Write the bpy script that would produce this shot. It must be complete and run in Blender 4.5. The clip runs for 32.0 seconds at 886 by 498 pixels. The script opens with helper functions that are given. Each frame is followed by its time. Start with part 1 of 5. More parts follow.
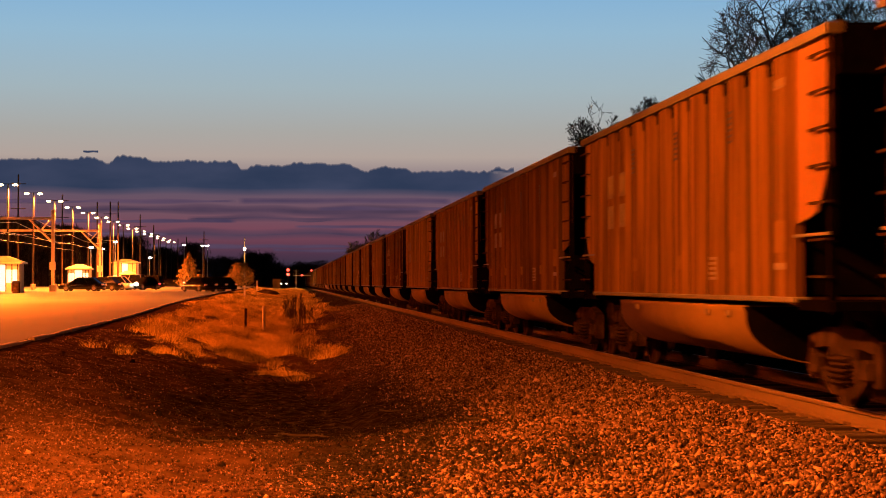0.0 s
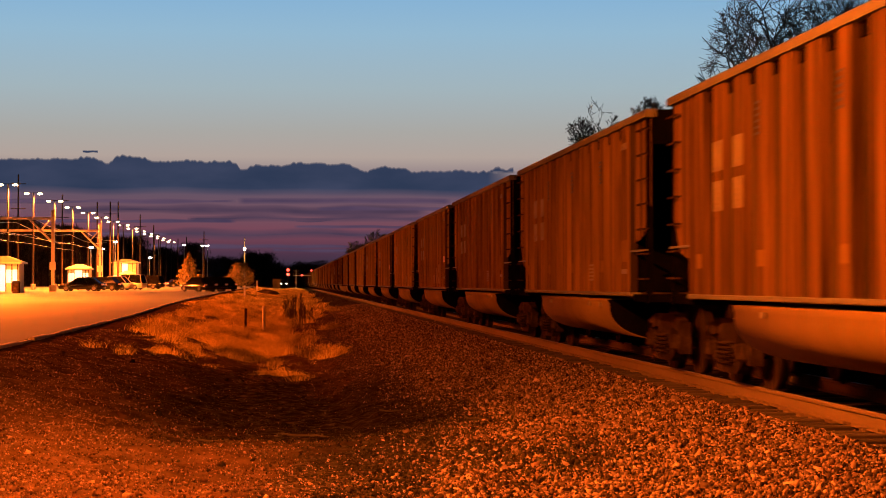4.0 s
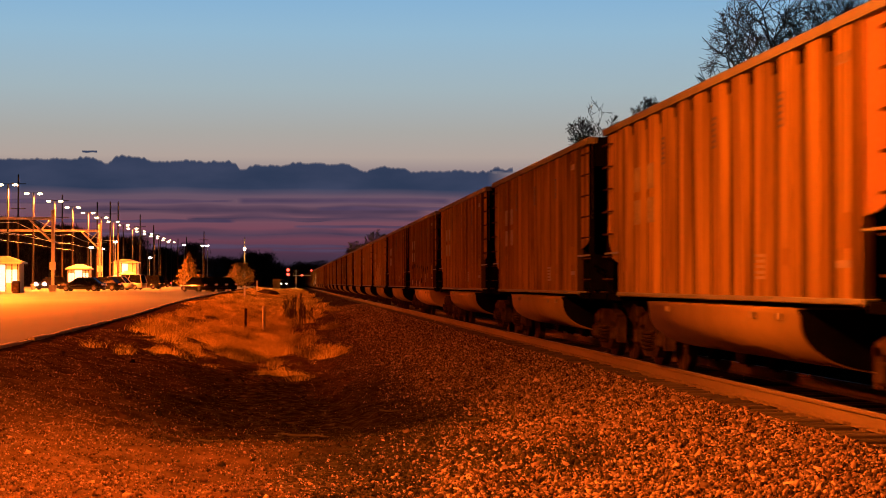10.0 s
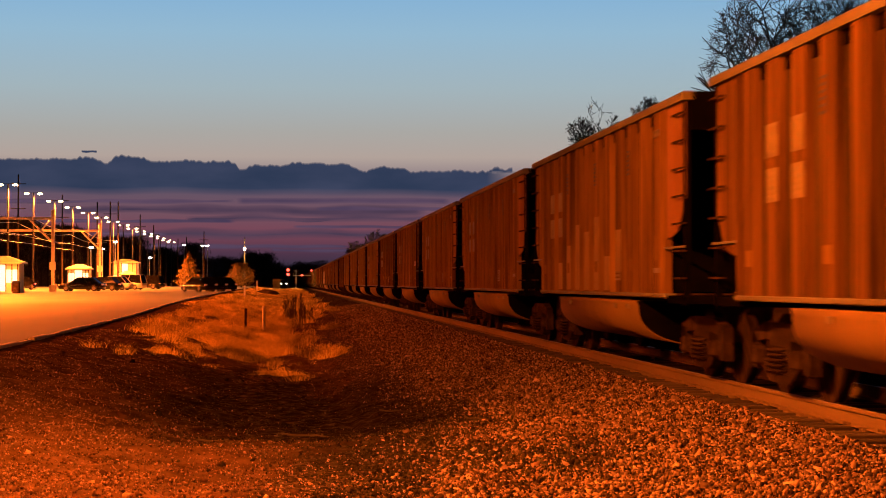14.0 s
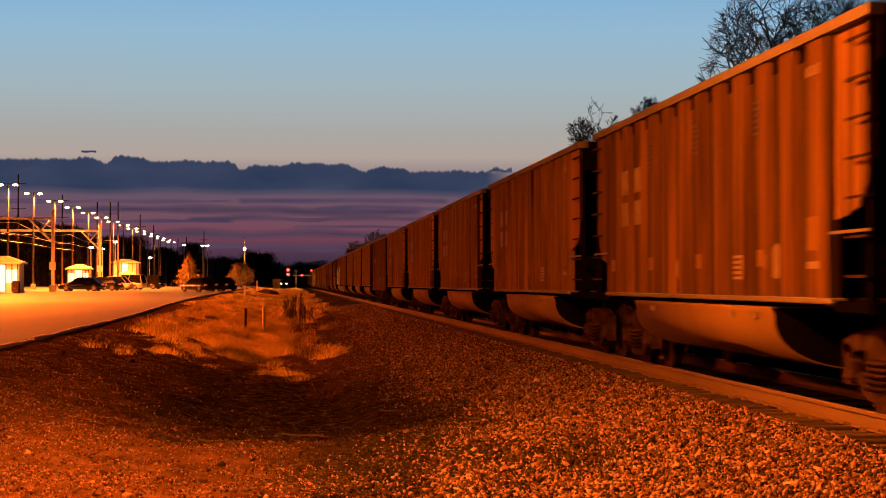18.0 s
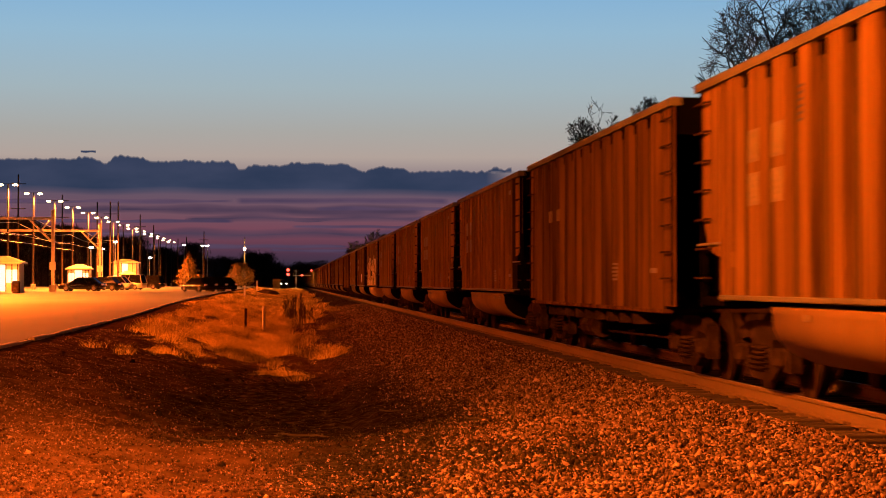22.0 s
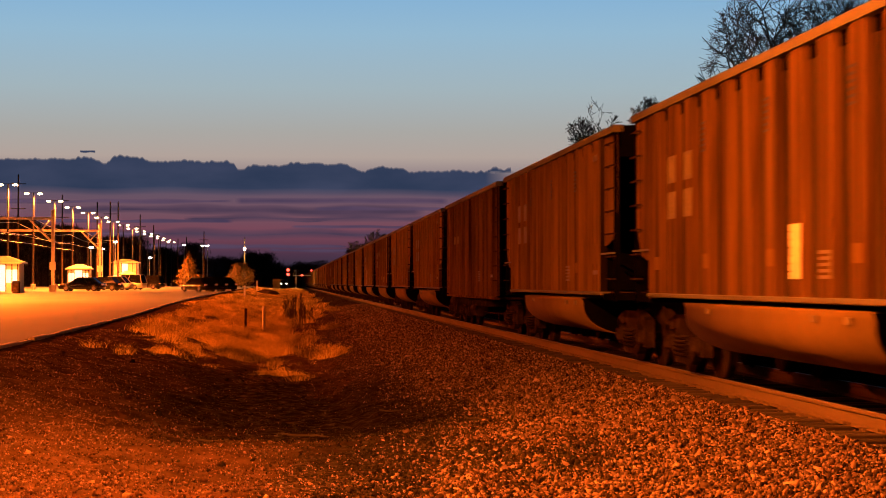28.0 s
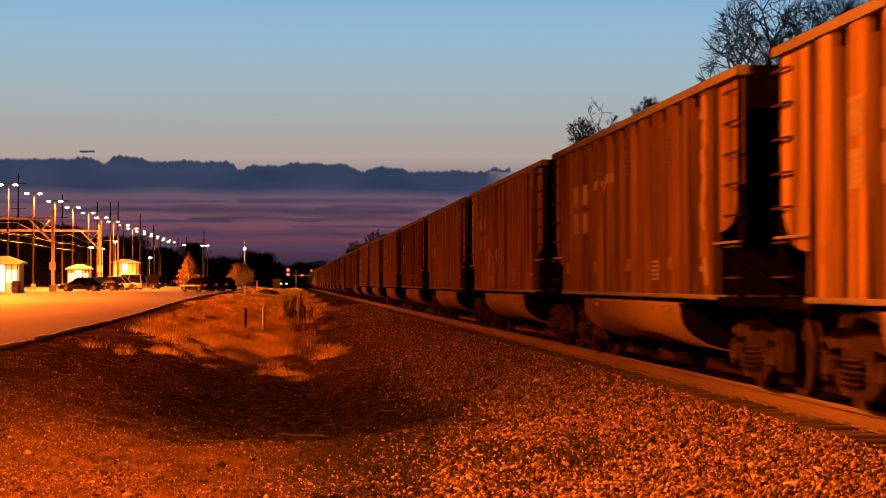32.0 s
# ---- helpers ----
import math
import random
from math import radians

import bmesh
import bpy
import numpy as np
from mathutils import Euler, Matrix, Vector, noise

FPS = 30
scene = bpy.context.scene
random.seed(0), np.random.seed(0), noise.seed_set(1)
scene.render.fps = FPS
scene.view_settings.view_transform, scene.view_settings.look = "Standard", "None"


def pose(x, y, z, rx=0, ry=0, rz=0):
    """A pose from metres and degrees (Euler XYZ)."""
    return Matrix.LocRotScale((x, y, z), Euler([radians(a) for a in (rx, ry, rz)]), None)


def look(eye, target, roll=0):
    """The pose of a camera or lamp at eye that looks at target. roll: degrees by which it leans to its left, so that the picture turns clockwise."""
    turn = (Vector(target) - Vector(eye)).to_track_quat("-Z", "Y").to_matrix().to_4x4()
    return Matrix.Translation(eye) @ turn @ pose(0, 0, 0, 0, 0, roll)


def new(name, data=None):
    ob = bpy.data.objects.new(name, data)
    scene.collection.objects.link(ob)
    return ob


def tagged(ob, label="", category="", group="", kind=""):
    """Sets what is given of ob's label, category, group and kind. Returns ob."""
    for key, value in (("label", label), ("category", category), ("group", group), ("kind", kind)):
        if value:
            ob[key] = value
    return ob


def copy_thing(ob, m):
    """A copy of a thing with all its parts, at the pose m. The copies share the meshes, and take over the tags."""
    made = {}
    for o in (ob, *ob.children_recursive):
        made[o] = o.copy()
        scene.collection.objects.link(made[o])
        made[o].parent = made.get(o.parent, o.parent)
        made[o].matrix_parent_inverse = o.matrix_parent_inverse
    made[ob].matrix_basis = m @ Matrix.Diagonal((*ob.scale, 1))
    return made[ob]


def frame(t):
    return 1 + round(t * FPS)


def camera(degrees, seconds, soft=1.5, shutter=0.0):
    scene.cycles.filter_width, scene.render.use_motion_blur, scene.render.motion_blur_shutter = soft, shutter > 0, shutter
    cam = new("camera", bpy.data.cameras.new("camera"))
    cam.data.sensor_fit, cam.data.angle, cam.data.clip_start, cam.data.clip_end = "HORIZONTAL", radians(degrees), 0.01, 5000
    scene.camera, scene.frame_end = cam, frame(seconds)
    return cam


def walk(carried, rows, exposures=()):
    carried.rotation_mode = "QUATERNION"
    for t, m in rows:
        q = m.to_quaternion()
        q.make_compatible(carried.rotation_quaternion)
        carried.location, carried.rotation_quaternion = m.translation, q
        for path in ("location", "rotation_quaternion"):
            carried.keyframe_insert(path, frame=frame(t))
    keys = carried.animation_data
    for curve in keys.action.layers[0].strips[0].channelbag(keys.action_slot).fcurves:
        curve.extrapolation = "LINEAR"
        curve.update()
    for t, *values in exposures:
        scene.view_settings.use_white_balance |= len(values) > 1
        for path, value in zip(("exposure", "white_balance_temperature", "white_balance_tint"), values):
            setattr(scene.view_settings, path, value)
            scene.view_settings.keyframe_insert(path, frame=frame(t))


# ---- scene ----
# The origin lies under the camera, at the height of the rail heads; y runs along the track, x towards the train.
EYE = (0.0, 0.0, 1.32)
cam = camera(27.15, 32.0, soft=0.55, shutter=0.4)
AIM = look(EYE, (100 * math.sin(radians(4.86)), 100 * math.cos(radians(4.86)), 1.32 + 100 * math.tan(radians(1.059))))
walk(cam, [(0.0, AIM), (32.0, AIM)])
scene.view_settings.exposure = 0.0

# ---------------------------------------------------------------- sky and light


def lin(r, g, b):
    """Linear colour from 0-255 values."""
    return tuple((c / 255 / 12.92 if c / 255 <= 0.04045 else ((c / 255 + 0.055) / 1.055) ** 2.4) for c in (r, g, b)) + (1.0,)


def node(tree, kind):
    return tree.nodes.new(kind)


def math_node(tree, operation):
    n = tree.nodes.new("ShaderNodeMath")
    n.operation = operation
    return n


def ramp_node(tree, stops):
    n = tree.nodes.new("ShaderNodeValToRGB")
    while len(n.color_ramp.elements) < len(stops):
        n.color_ramp.elements.new(0.5)
    for e, (at, colour) in zip(n.color_ramp.elements, stops):
        e.position, e.color = at, colour
    return n


SKY_TOP = 0.5
SKY = ((0.0, (44, 42, 58)), (0.008, (50, 45, 62)), (0.016, (78, 52, 72)), (0.027, (118, 68, 84)), (0.038, (114, 80, 94)), (0.050, (98, 82, 100)),
       (0.060, (150, 134, 136)), (0.068, (176, 160, 152)), (0.082, (168, 166, 162)), (0.105, (160, 178, 186)), (0.135, (146, 182, 206)),
       (0.168, (122, 172, 214)), (0.21, (70, 112, 160)), (0.28, (30, 56, 92)), (0.4, (10, 20, 40)), (0.5, (6, 12, 26)))


def build_world():
    world = bpy.data.worlds.new("dusk_sky")
    scene.world = world
    world.use_nodes = True
    t = world.node_tree
    t.nodes.clear()
    co = node(t, "ShaderNodeTexCoord")
    sep = node(t, "ShaderNodeSeparateXYZ")
    t.links.new(co.outputs["Generated"], sep.inputs[0])
    height = node(t, "ShaderNodeMapRange")
    height.inputs[1].default_value, height.inputs[2].default_value = 0.0, SKY_TOP
    t.links.new(sep.outputs["Z"], height.inputs[0])
    ramp = ramp_node(t, [(z / SKY_TOP, lin(*c)) for z, c in SKY])
    t.links.new(height.outputs[0], ramp.inputs[0])
    # bright only ahead to the west; dimmed elsewhere to cut the ambient light
    side = node(t, "ShaderNodeMapRange")
    side.inputs[1].default_value, side.inputs[2].default_value = 0.85, 0.935
    side.inputs[3].default_value, side.inputs[4].default_value = 0.012, 1.03
    t.links.new(sep.outputs["Y"], side.inputs[0])
    bg = node(t, "ShaderNodeBackground")
    t.links.new(ramp.outputs[0], bg.inputs[0])
    t.links.new(side.outputs[0], bg.inputs[1])
    out = node(t, "ShaderNodeOutputWorld")
    t.links.new(bg.outputs[0], out.inputs[0])


build_world()

SODIUM = (1.0, 0.163, 0.009)
FAR_SODIUM = (1.0, 0.11, 0.006)
LAMP_Y = [201 + 20 * n for n in range(-8, 15)]
LAMP_X, LAMP_Z = -30.0, 12.0


def lamp_light(name, x, y, z, watts, colour=SODIUM, cutoff=0, blend=1.0):
    """The light of one lamp head; cutoff heads shine downwards only, within that many degrees."""
    data = bpy.data.lights.new(name, "SPOT" if cutoff else "POINT")
    data.energy, data.color, data.shadow_soft_size = watts, colour, 0.25
    if cutoff:
        data.spot_size, data.spot_blend = radians(cutoff), blend
    ob = new(name, data)
    ob.location = (x, y, z)
    return tagged(ob, "warm sodium glow under the lamp heads", "light")


for n, y in enumerate(LAMP_Y):
    if n in (0, 1, 2, 3, 4, 5, 6, 8, 9, 10, 11, 12, 13, 14, 16, 19):
        lamp_light("sodium_light", LAMP_X + .75, y, LAMP_Z - 0.4, 170000 if n < 4 else 112000, FAR_SODIUM if n < 4 else (1.0, 0.155, 0.014), cutoff=172, blend=1.0 if n < 4 else .6)
    if n < 5:
        # extra narrow spots added at the near posts to brighten the lot
        lamp_light("sodium_light", LAMP_X - .75, y, LAMP_Z - 0.4, 600000, (1.0, 0.155, 0.01), cutoff=147)
# unseen lamp, set on the ditch bank to light foreground and near cars
NEAR_LAMP = (-4.26, 15.6, 6.9)
lamp_light("sodium_light", NEAR_LAMP[0] + .78, NEAR_LAMP[1], NEAR_LAMP[2] - .4, 21500, cutoff=178, blend=.2)
# the round-headed lamp by the far shrub
lamp_light("globe_light", -8.6, 350.5, 7.4, 24000, (1.0, 0.42, 0.12))

# ---------------------------------------------------------------- materials


def material(name, colours, scale=3.0, rough=0.8, metal=0.0, bump=0.3, grain=40.0, stretch=(1, 1, 1), per_piece=0.0, emit=None, spec=0.4, streak=0.0):
    """A surface with stains at one scale, grain at another and fine relief, at real size."""
    m = bpy.data.materials.new(name)
    m.use_nodes = True
    t = m.node_tree
    b = t.nodes["Principled BSDF"]
    co = node(t, "ShaderNodeTexCoord")
    mp = node(t, "ShaderNodeMapping")
    mp.inputs["Scale"].default_value = stretch
    t.links.new(co.outputs["Object"], mp.inputs[0])
    big = node(t, "ShaderNodeTexNoise")
    big.inputs["Scale"].default_value, big.inputs["Detail"].default_value = scale, 6
    small = node(t, "ShaderNodeTexNoise")
    small.inputs["Scale"].default_value, small.inputs["Detail"].default_value = grain, 3
    for n in (big, small):
        t.links.new(mp.outputs[0], n.inputs["Vector"])
    mix = math_node(t, "MULTIPLY_ADD")
    t.links.new(small.outputs[0], mix.inputs[0])
    mix.inputs[1].default_value = 0.35
    add = math_node(t, "MULTIPLY_ADD")
    t.links.new(big.outputs[0], add.inputs[0])
    add.inputs[1].default_value, add.inputs[2].default_value = 1.3, -0.32
    t.links.new(add.outputs[0], mix.inputs[2])
    ramp = ramp_node(t, [(i / max(1, len(colours) - 1), (*c, 1.0)) for i, c in enumerate(colours)])
    t.links.new(mix.outputs[0], ramp.inputs[0])
    last = ramp.outputs[0]
    if per_piece:
        info = node(t, "ShaderNodeObjectInfo")
        hsv = node(t, "ShaderNodeHueSaturation")
        val = node(t, "ShaderNodeMapRange")
        val.inputs[3].default_value, val.inputs[4].default_value = 1 - per_piece, 1 + per_piece
        t.links.new(info.outputs["Random"], val.inputs[0])
        t.links.new(val.outputs[0], hsv.inputs["Value"])
        t.links.new(last, hsv.inputs["Color"])
        last = hsv.outputs[0]
    if streak:
        # rust and coal dust run down in narrow strips, different on each sheet and post
        info = node(t, "ShaderNodeObjectInfo")
        seed = math_node(t, "MULTIPLY")
        t.links.new(info.outputs["Random"], seed.inputs[0])
        seed.inputs[1].default_value = 90.0
        run = node(t, "ShaderNodeMapping")
        run.inputs["Scale"].default_value = (.5, 7.0, .22)
        t.links.new(co.outputs["Object"], run.inputs[0])
        lines = node(t, "ShaderNodeTexNoise")
        lines.noise_dimensions = "4D"
        lines.inputs["Scale"].default_value, lines.inputs["Detail"].default_value = 1.0, 4
        t.links.new(run.outputs[0], lines.inputs["Vector"])
        t.links.new(seed.outputs[0], lines.inputs["W"])
        amount = node(t, "ShaderNodeMapRange")
        amount.inputs[1].default_value, amount.inputs[2].default_value = .33, .67
        amount.inputs[3].default_value, amount.inputs[4].default_value = 1 - streak, 1 + streak
        t.links.new(lines.outputs[0], amount.inputs[0])
        tone = node(t, "ShaderNodeHueSaturation")
        t.links.new(amount.outputs[0], tone.inputs["Value"])
        t.links.new(last, tone.inputs["Color"])
        last = tone.outputs[0]
    t.links.new(last, b.inputs["Base Color"])
    b.inputs["Roughness"].default_value, b.inputs["Metallic"].default_value = rough, metal
    b.inputs["Specular IOR Level"].default_value = spec
    if bump:
        bp = node(t, "ShaderNodeBump")
        bp.inputs["Strength"].default_value, bp.inputs["Distance"].default_value = bump, 0.02
        t.links.new(mix.outputs[0], bp.inputs["Height"])
        t.links.new(bp.outputs[0], b.inputs["Normal"])
    if emit:
        b.inputs["Emission Color"].default_value = (*emit[0], 1.0)
        b.inputs["Emission Strength"].default_value = emit[1]
    return m


def cell_material(name, colours, scale):
    """Packed crushed stone seen from afar: cells with a colour and a height each."""
    m = material(name, colours, .8, .9, 0, 0, 20.0, spec=0)
    t = m.node_tree
    b = t.nodes["Principled BSDF"]
    co = node(t, "ShaderNodeTexCoord")
    cells = node(t, "ShaderNodeTexVoronoi")
    cells.inputs["Scale"].default_value = scale
    t.links.new(co.outputs["Object"], cells.inputs["Vector"])
    sep = node(t, "ShaderNodeSeparateColor")
    t.links.new(cells.outputs["Color"], sep.inputs[0])
    ramp = ramp_node(t, [(i / (len(colours) - 1), (*c, 1.0)) for i, c in enumerate(colours)])
    t.links.new(sep.outputs[0], ramp.inputs[0])
    t.links.new(ramp.outputs[0], b.inputs["Base Color"])
    tall = math_node(t, "SUBTRACT")
    t.links.new(sep.outputs[1], tall.inputs[0])
    t.links.new(cells.outputs["Distance"], tall.inputs[1])
    bp = node(t, "ShaderNodeBump")
    bp.inputs["Strength"].default_value, bp.inputs["Distance"].default_value = 1.0, 0.05
    t.links.new(tall.outputs[0], bp.inputs["Height"])
    t.links.new(bp.outputs[0], b.inputs["Normal"])
    return m


def island_material(name, colours, rough=0.85, bump=0.4, grain=60.0):
    """Many loose pieces in one mesh, each with a colour of its own."""
    m = material(name, colours, 6.0, rough, 0.0, bump, grain, spec=0.0)
    t = m.node_tree
    b = t.nodes["Principled BSDF"]
    geo = node(t, "ShaderNodeNewGeometry")
    ramp = ramp_node(t, [(i / max(1, len(colours) - 1), (*c, 1.0)) for i, c in enumerate(colours)])
    t.links.new(geo.outputs["Random Per Island"], ramp.inputs[0])
    t.links.new(ramp.outputs[0], b.inputs["Base Color"])
    return m


def add_ditch_black(m, colours):
    """Mix in near-black colours where the mesh attribute says so."""
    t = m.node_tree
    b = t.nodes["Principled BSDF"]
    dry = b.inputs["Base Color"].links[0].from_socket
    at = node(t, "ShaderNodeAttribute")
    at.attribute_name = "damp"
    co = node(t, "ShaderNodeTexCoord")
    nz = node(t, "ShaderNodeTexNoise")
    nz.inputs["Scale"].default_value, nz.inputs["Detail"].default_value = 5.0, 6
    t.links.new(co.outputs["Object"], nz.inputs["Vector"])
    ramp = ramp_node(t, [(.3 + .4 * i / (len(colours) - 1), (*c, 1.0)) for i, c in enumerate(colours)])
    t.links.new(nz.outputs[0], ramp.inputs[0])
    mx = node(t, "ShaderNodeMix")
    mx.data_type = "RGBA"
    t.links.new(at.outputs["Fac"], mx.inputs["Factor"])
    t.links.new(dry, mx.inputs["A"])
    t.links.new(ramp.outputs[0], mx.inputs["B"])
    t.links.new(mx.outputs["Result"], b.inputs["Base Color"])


def g(v, warm=0.0):
    return (v * (1 + warm), v, v * (1 - warm))


M = {
    "soil": material("dirt_and_cinders", [(0.0098, 0.00591, 0.00437), (0.0368, 0.0216, 0.0157), (0.082, 0.0492, 0.0362), (0.163, 0.101, 0.0783)], 2.4, .95, 0, 1.0, 28.0, spec=0),
    "near_black": island_material("black_cinders", [g(.006), g(.014, .1), g(.03, .1), g(.06, .1)]),
    "asphalt": material("worn_asphalt", [(.11, .13, .11), (.17, .195, .17), (.23, .26, .23)], 0.12, .85, 0, .25, 25.0, (1, .25, 1), spec=.25),
    "concrete": material("weathered_concrete", [g(.22, .03), g(.36, .03), g(.45, .03)], 1.2, .85, 0, .3),
    "stone": island_material("crushed_ballast", [(0.00877, 0.00615, 0.00541), (0.0414, 0.0286, 0.0245), (0.0955, 0.0659, 0.0566), (0.165, 0.114, 0.098), (0.249, 0.176, 0.155), (0.452, 0.329, 0.303)]),
    "pebble": island_material("dirty_pebbles", [(0.0176, 0.00998, 0.00804), (0.0469, 0.0272, 0.0212), (0.0877, 0.0544, 0.0433), (0.147, 0.0955, 0.0754), (0.293, 0.2, 0.168)]),
    "ballast": cell_material("packed_ballast", [(0.0045, 0.0036, 0.0036), (0.0158, 0.012, 0.0114), (0.0358, 0.027, 0.0254), (0.0596, 0.045, 0.0423), (0.0866, 0.066, 0.0627), (0.176, 0.135, 0.13)], 20.0),
    "steel": material("brown_weathered_car_paint", [(0.0761, 0.0431, 0.0126), (0.13, 0.0739, 0.0216), (0.193, 0.111, 0.0337)], .9, .85, 0, .15, 14.0, (1, 1, .15), spec=.0, streak=0.60),
    "steel_light": material("tan_weathered_car_paint", [(0.102, 0.0632, 0.0193), (0.16, 0.0986, 0.0313), (0.222, 0.139, 0.0456)], .9, .85, 0, .15, 14.0, (1, 1, .15), spec=.0, streak=0.70),
    "steel_dark": material("rust_brown_car_paint", [(0.0434, 0.0231, 0.00734), (0.0864, 0.0469, 0.0146), (0.144, 0.0804, 0.0263)], .8, .85, 0, .2, 14.0, (1, 1, .12), spec=.0, streak=0.65),
    "panel": material("clean_orange_corner_panel", [(0.144, 0.0711, 0.036), (0.196, 0.104, 0.0514), (0.235, 0.129, 0.0672)], .8, .85, 0, .1, 14.0, spec=0),
    "steel_b": material("dark_brown_car_paint", [(0.0425, 0.0225, 0.00674), (0.0844, 0.0451, 0.0142), (0.15, 0.0833, 0.0269)], .9, .85, 0, .2, 14.0, (1, 1, .15), spec=.0, streak=0.70),
    "chord": material("rubbed_top_chord", [g(0.072, .05), g(0.12, .03), g(0.176, .0)], 1.0, .6, 0, .1, 12.0, (1, .3, 1), spec=0),
    # shade between the ribs is put into this darker paint
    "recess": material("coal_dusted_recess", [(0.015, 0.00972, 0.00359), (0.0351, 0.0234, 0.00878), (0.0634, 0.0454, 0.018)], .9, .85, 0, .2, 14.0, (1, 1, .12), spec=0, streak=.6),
    "patch": material("yellow_reflector_patch", [(0.125, 0.0717, 0.0188), (0.156, 0.0936, 0.0265)], 4.0, .5, 0, 0, spec=0),
    "weld": material("black_weld_scale", [(0.0088, 0.008, 0.0072), (0.022, 0.02, 0.018)], 8.0, .8, 0, .2),
    # near-black steel: the shade on the car ends is put into the colour
    "shade_black": material("coal_black_end_steel", [(0.00151, 0.00132, 0.00113), (0.0034, 0.00265, 0.00227), (0.00661, 0.0051, 0.00416)], 3.0, .95, 0, .3, spec=0),
    "tub": material("dusty_tub_plate", [(0.11, 0.0762, 0.0353), (0.165, 0.114, 0.0535), (0.221, 0.152, 0.0744)], .6, .85, 0, .1, 10.0, spec=0),
    "iron": material("grimy_cast_iron", [(0.00759, 0.00496, 0.00368), (0.0285, 0.0182, 0.0125), (0.0759, 0.0496, 0.0339)], 4.0, .85, 0, .4, spec=0),
    "rail": material("rusty_rail_steel", [(0.12, 0.092, 0.06), (0.192, 0.148, 0.1)], 3.0, .8, 0, .2, 30, (1, .1, 1), spec=0),
    "railhead": material("polished_railhead", [g(.16, .1), g(.24, .1)], 3.0, .55, .2, .05, 30, (1, .1, 1)),
    "tie": material("creosoted_timber", [(.02, .015, .012), (.05, .04, .03), (.09, .07, .055)], 3.0, .9, 0, .6, 30, (.3, 3, 1), per_piece=.25),
    "mark": material("faded_white_stencil", [g(.45), g(.7), g(.8)], 5.0, .7, 0, 0, spec=0),
    "mark_dim": material("worn_stencil", [(0.134, 0.112, 0.0833), (0.17, 0.144, 0.107), (0.2, 0.173, 0.131)], 5.0, .7, 0, 0, spec=0),
    "stencil": material("faded_stencil_ground", [(0.112, 0.0944, 0.0693), (0.162, 0.135, 0.099), (0.197, 0.17, 0.13)], 5.0, .75, 0, 0, spec=0),
    "cream": material("cream_spray_paint", [(.42, .38, .3), (.6, .55, .45)], 4.0, .8, 0, 0, spec=0),
    "cream_thin": material("thin_cream_paint", [(0.133, 0.0912, 0.0504), (0.203, 0.144, 0.0792), (0.257, 0.19, 0.108)], 3.0, .85, 0, 0, stretch=(1, 3, .3), spec=0),
    "cream_belly": material("painted_tub_plate", [(0.162, 0.119, 0.063), (0.323, 0.238, 0.133), (0.418, 0.315, 0.182)], 1.6, .85, 0, .1, 10.0, spec=0),
    "orange_patch": material("orange_primer_patch", [(.4, .22, .1), (.5, .3, .15)], 4.0, .8, 0, 0),
    "black": material("black_scrawl", [g(.01), g(.03)], 5.0, .7, 0, 0, spec=0),
    "pole": material("bronze_lamp_pole", [g(0.042, .05), g(0.066, .05)], 3, .5, .4, .1),
    "galv": material("pale_painted_steel", [(0.777, 0.747, 0.718), (0.964, 0.927, 0.89)], 3, .5, .2, .1),
    "wood": material("weathered_pole_wood", [(.05, .035, .025), (.11, .08, .06)], 2, .9, 0, .4, 20, (3, 3, .3)),
    "bark": material("dark_bark", [(.03, .025, .02), (.07, .06, .05)], 3, .95, 0, .4),
    "lamp": material("lit_sodium_lens", [g(.8)], 1, .5, 0, 0, emit=((1.0, .62, .28), 14.0)),
    "white_lamp": material("lit_white_lens", [g(.8)], 1, .5, 0, 0, emit=((1.0, .93, .8), 9.0)),
    "headlamp": material("lit_headlamp", [g(.8)], 1, .5, 0, 0, emit=((1.0, .92, .75), 40.0)),
    "red_lamp": material("lit_red_lens", [(.4, .02, .02)], 1, .5, 0, 0, emit=((1.0, .035, .03), 8.0)),
    "grass": island_material("dry_grass", [(0.114, 0.0861, 0.0322), (0.307, 0.235, 0.087), (0.653, 0.553, 0.215), (0.997, 0.902, 0.402)], .9, 0),
    "weed": island_material("brown_weed", [(.04, .03, .02), (.09, .07, .045), (.14, .11, .07)], .9, 0),
    "leaf": island_material("evergreen_leaf", [(.22, .18, .07), (.36, .3, .13), (.5, .43, .2)], .7, 0),
    "wall": material("cream_shelter_panel", [g(0.39, .05), g(0.51, .05)], 1, .6, 0, .1),
    "roof": material("tan_standing_seam_roof", [(.4, .34, .26), (.5, .43, .34)], 1, .5, .1, .1),
    "glow_wall": material("lit_shelter_glazing", [g(.7)], 1, .4, 0, 0, emit=((1.0, .86, .6), 1.3)),
    "dark_paint": material("black_car_paint", [g(.008), g(.014)], 1, .16, 0, 0, spec=.5),
    "white_paint": material("white_car_paint", [g(.6), g(.7)], 1, .2, .1, 0, spec=.6),
    "silver_paint": material("silver_car_paint", [g(.3), g(.38)], 1, .25, .5, 0, spec=.6),
    "glass": material("dark_car_glass", [g(.006), g(.01)], 1, .06, 0, 0, spec=.6),
    "rubber": material("tyre_rubber", [g(.015), g(.03)], 6, .8, 0, .2),
    "wood_far": island_material("bare_winter_woods", [(.03, .028, .03), (.06, .052, .05), (.1, .085, .08)], .95, 0),
}



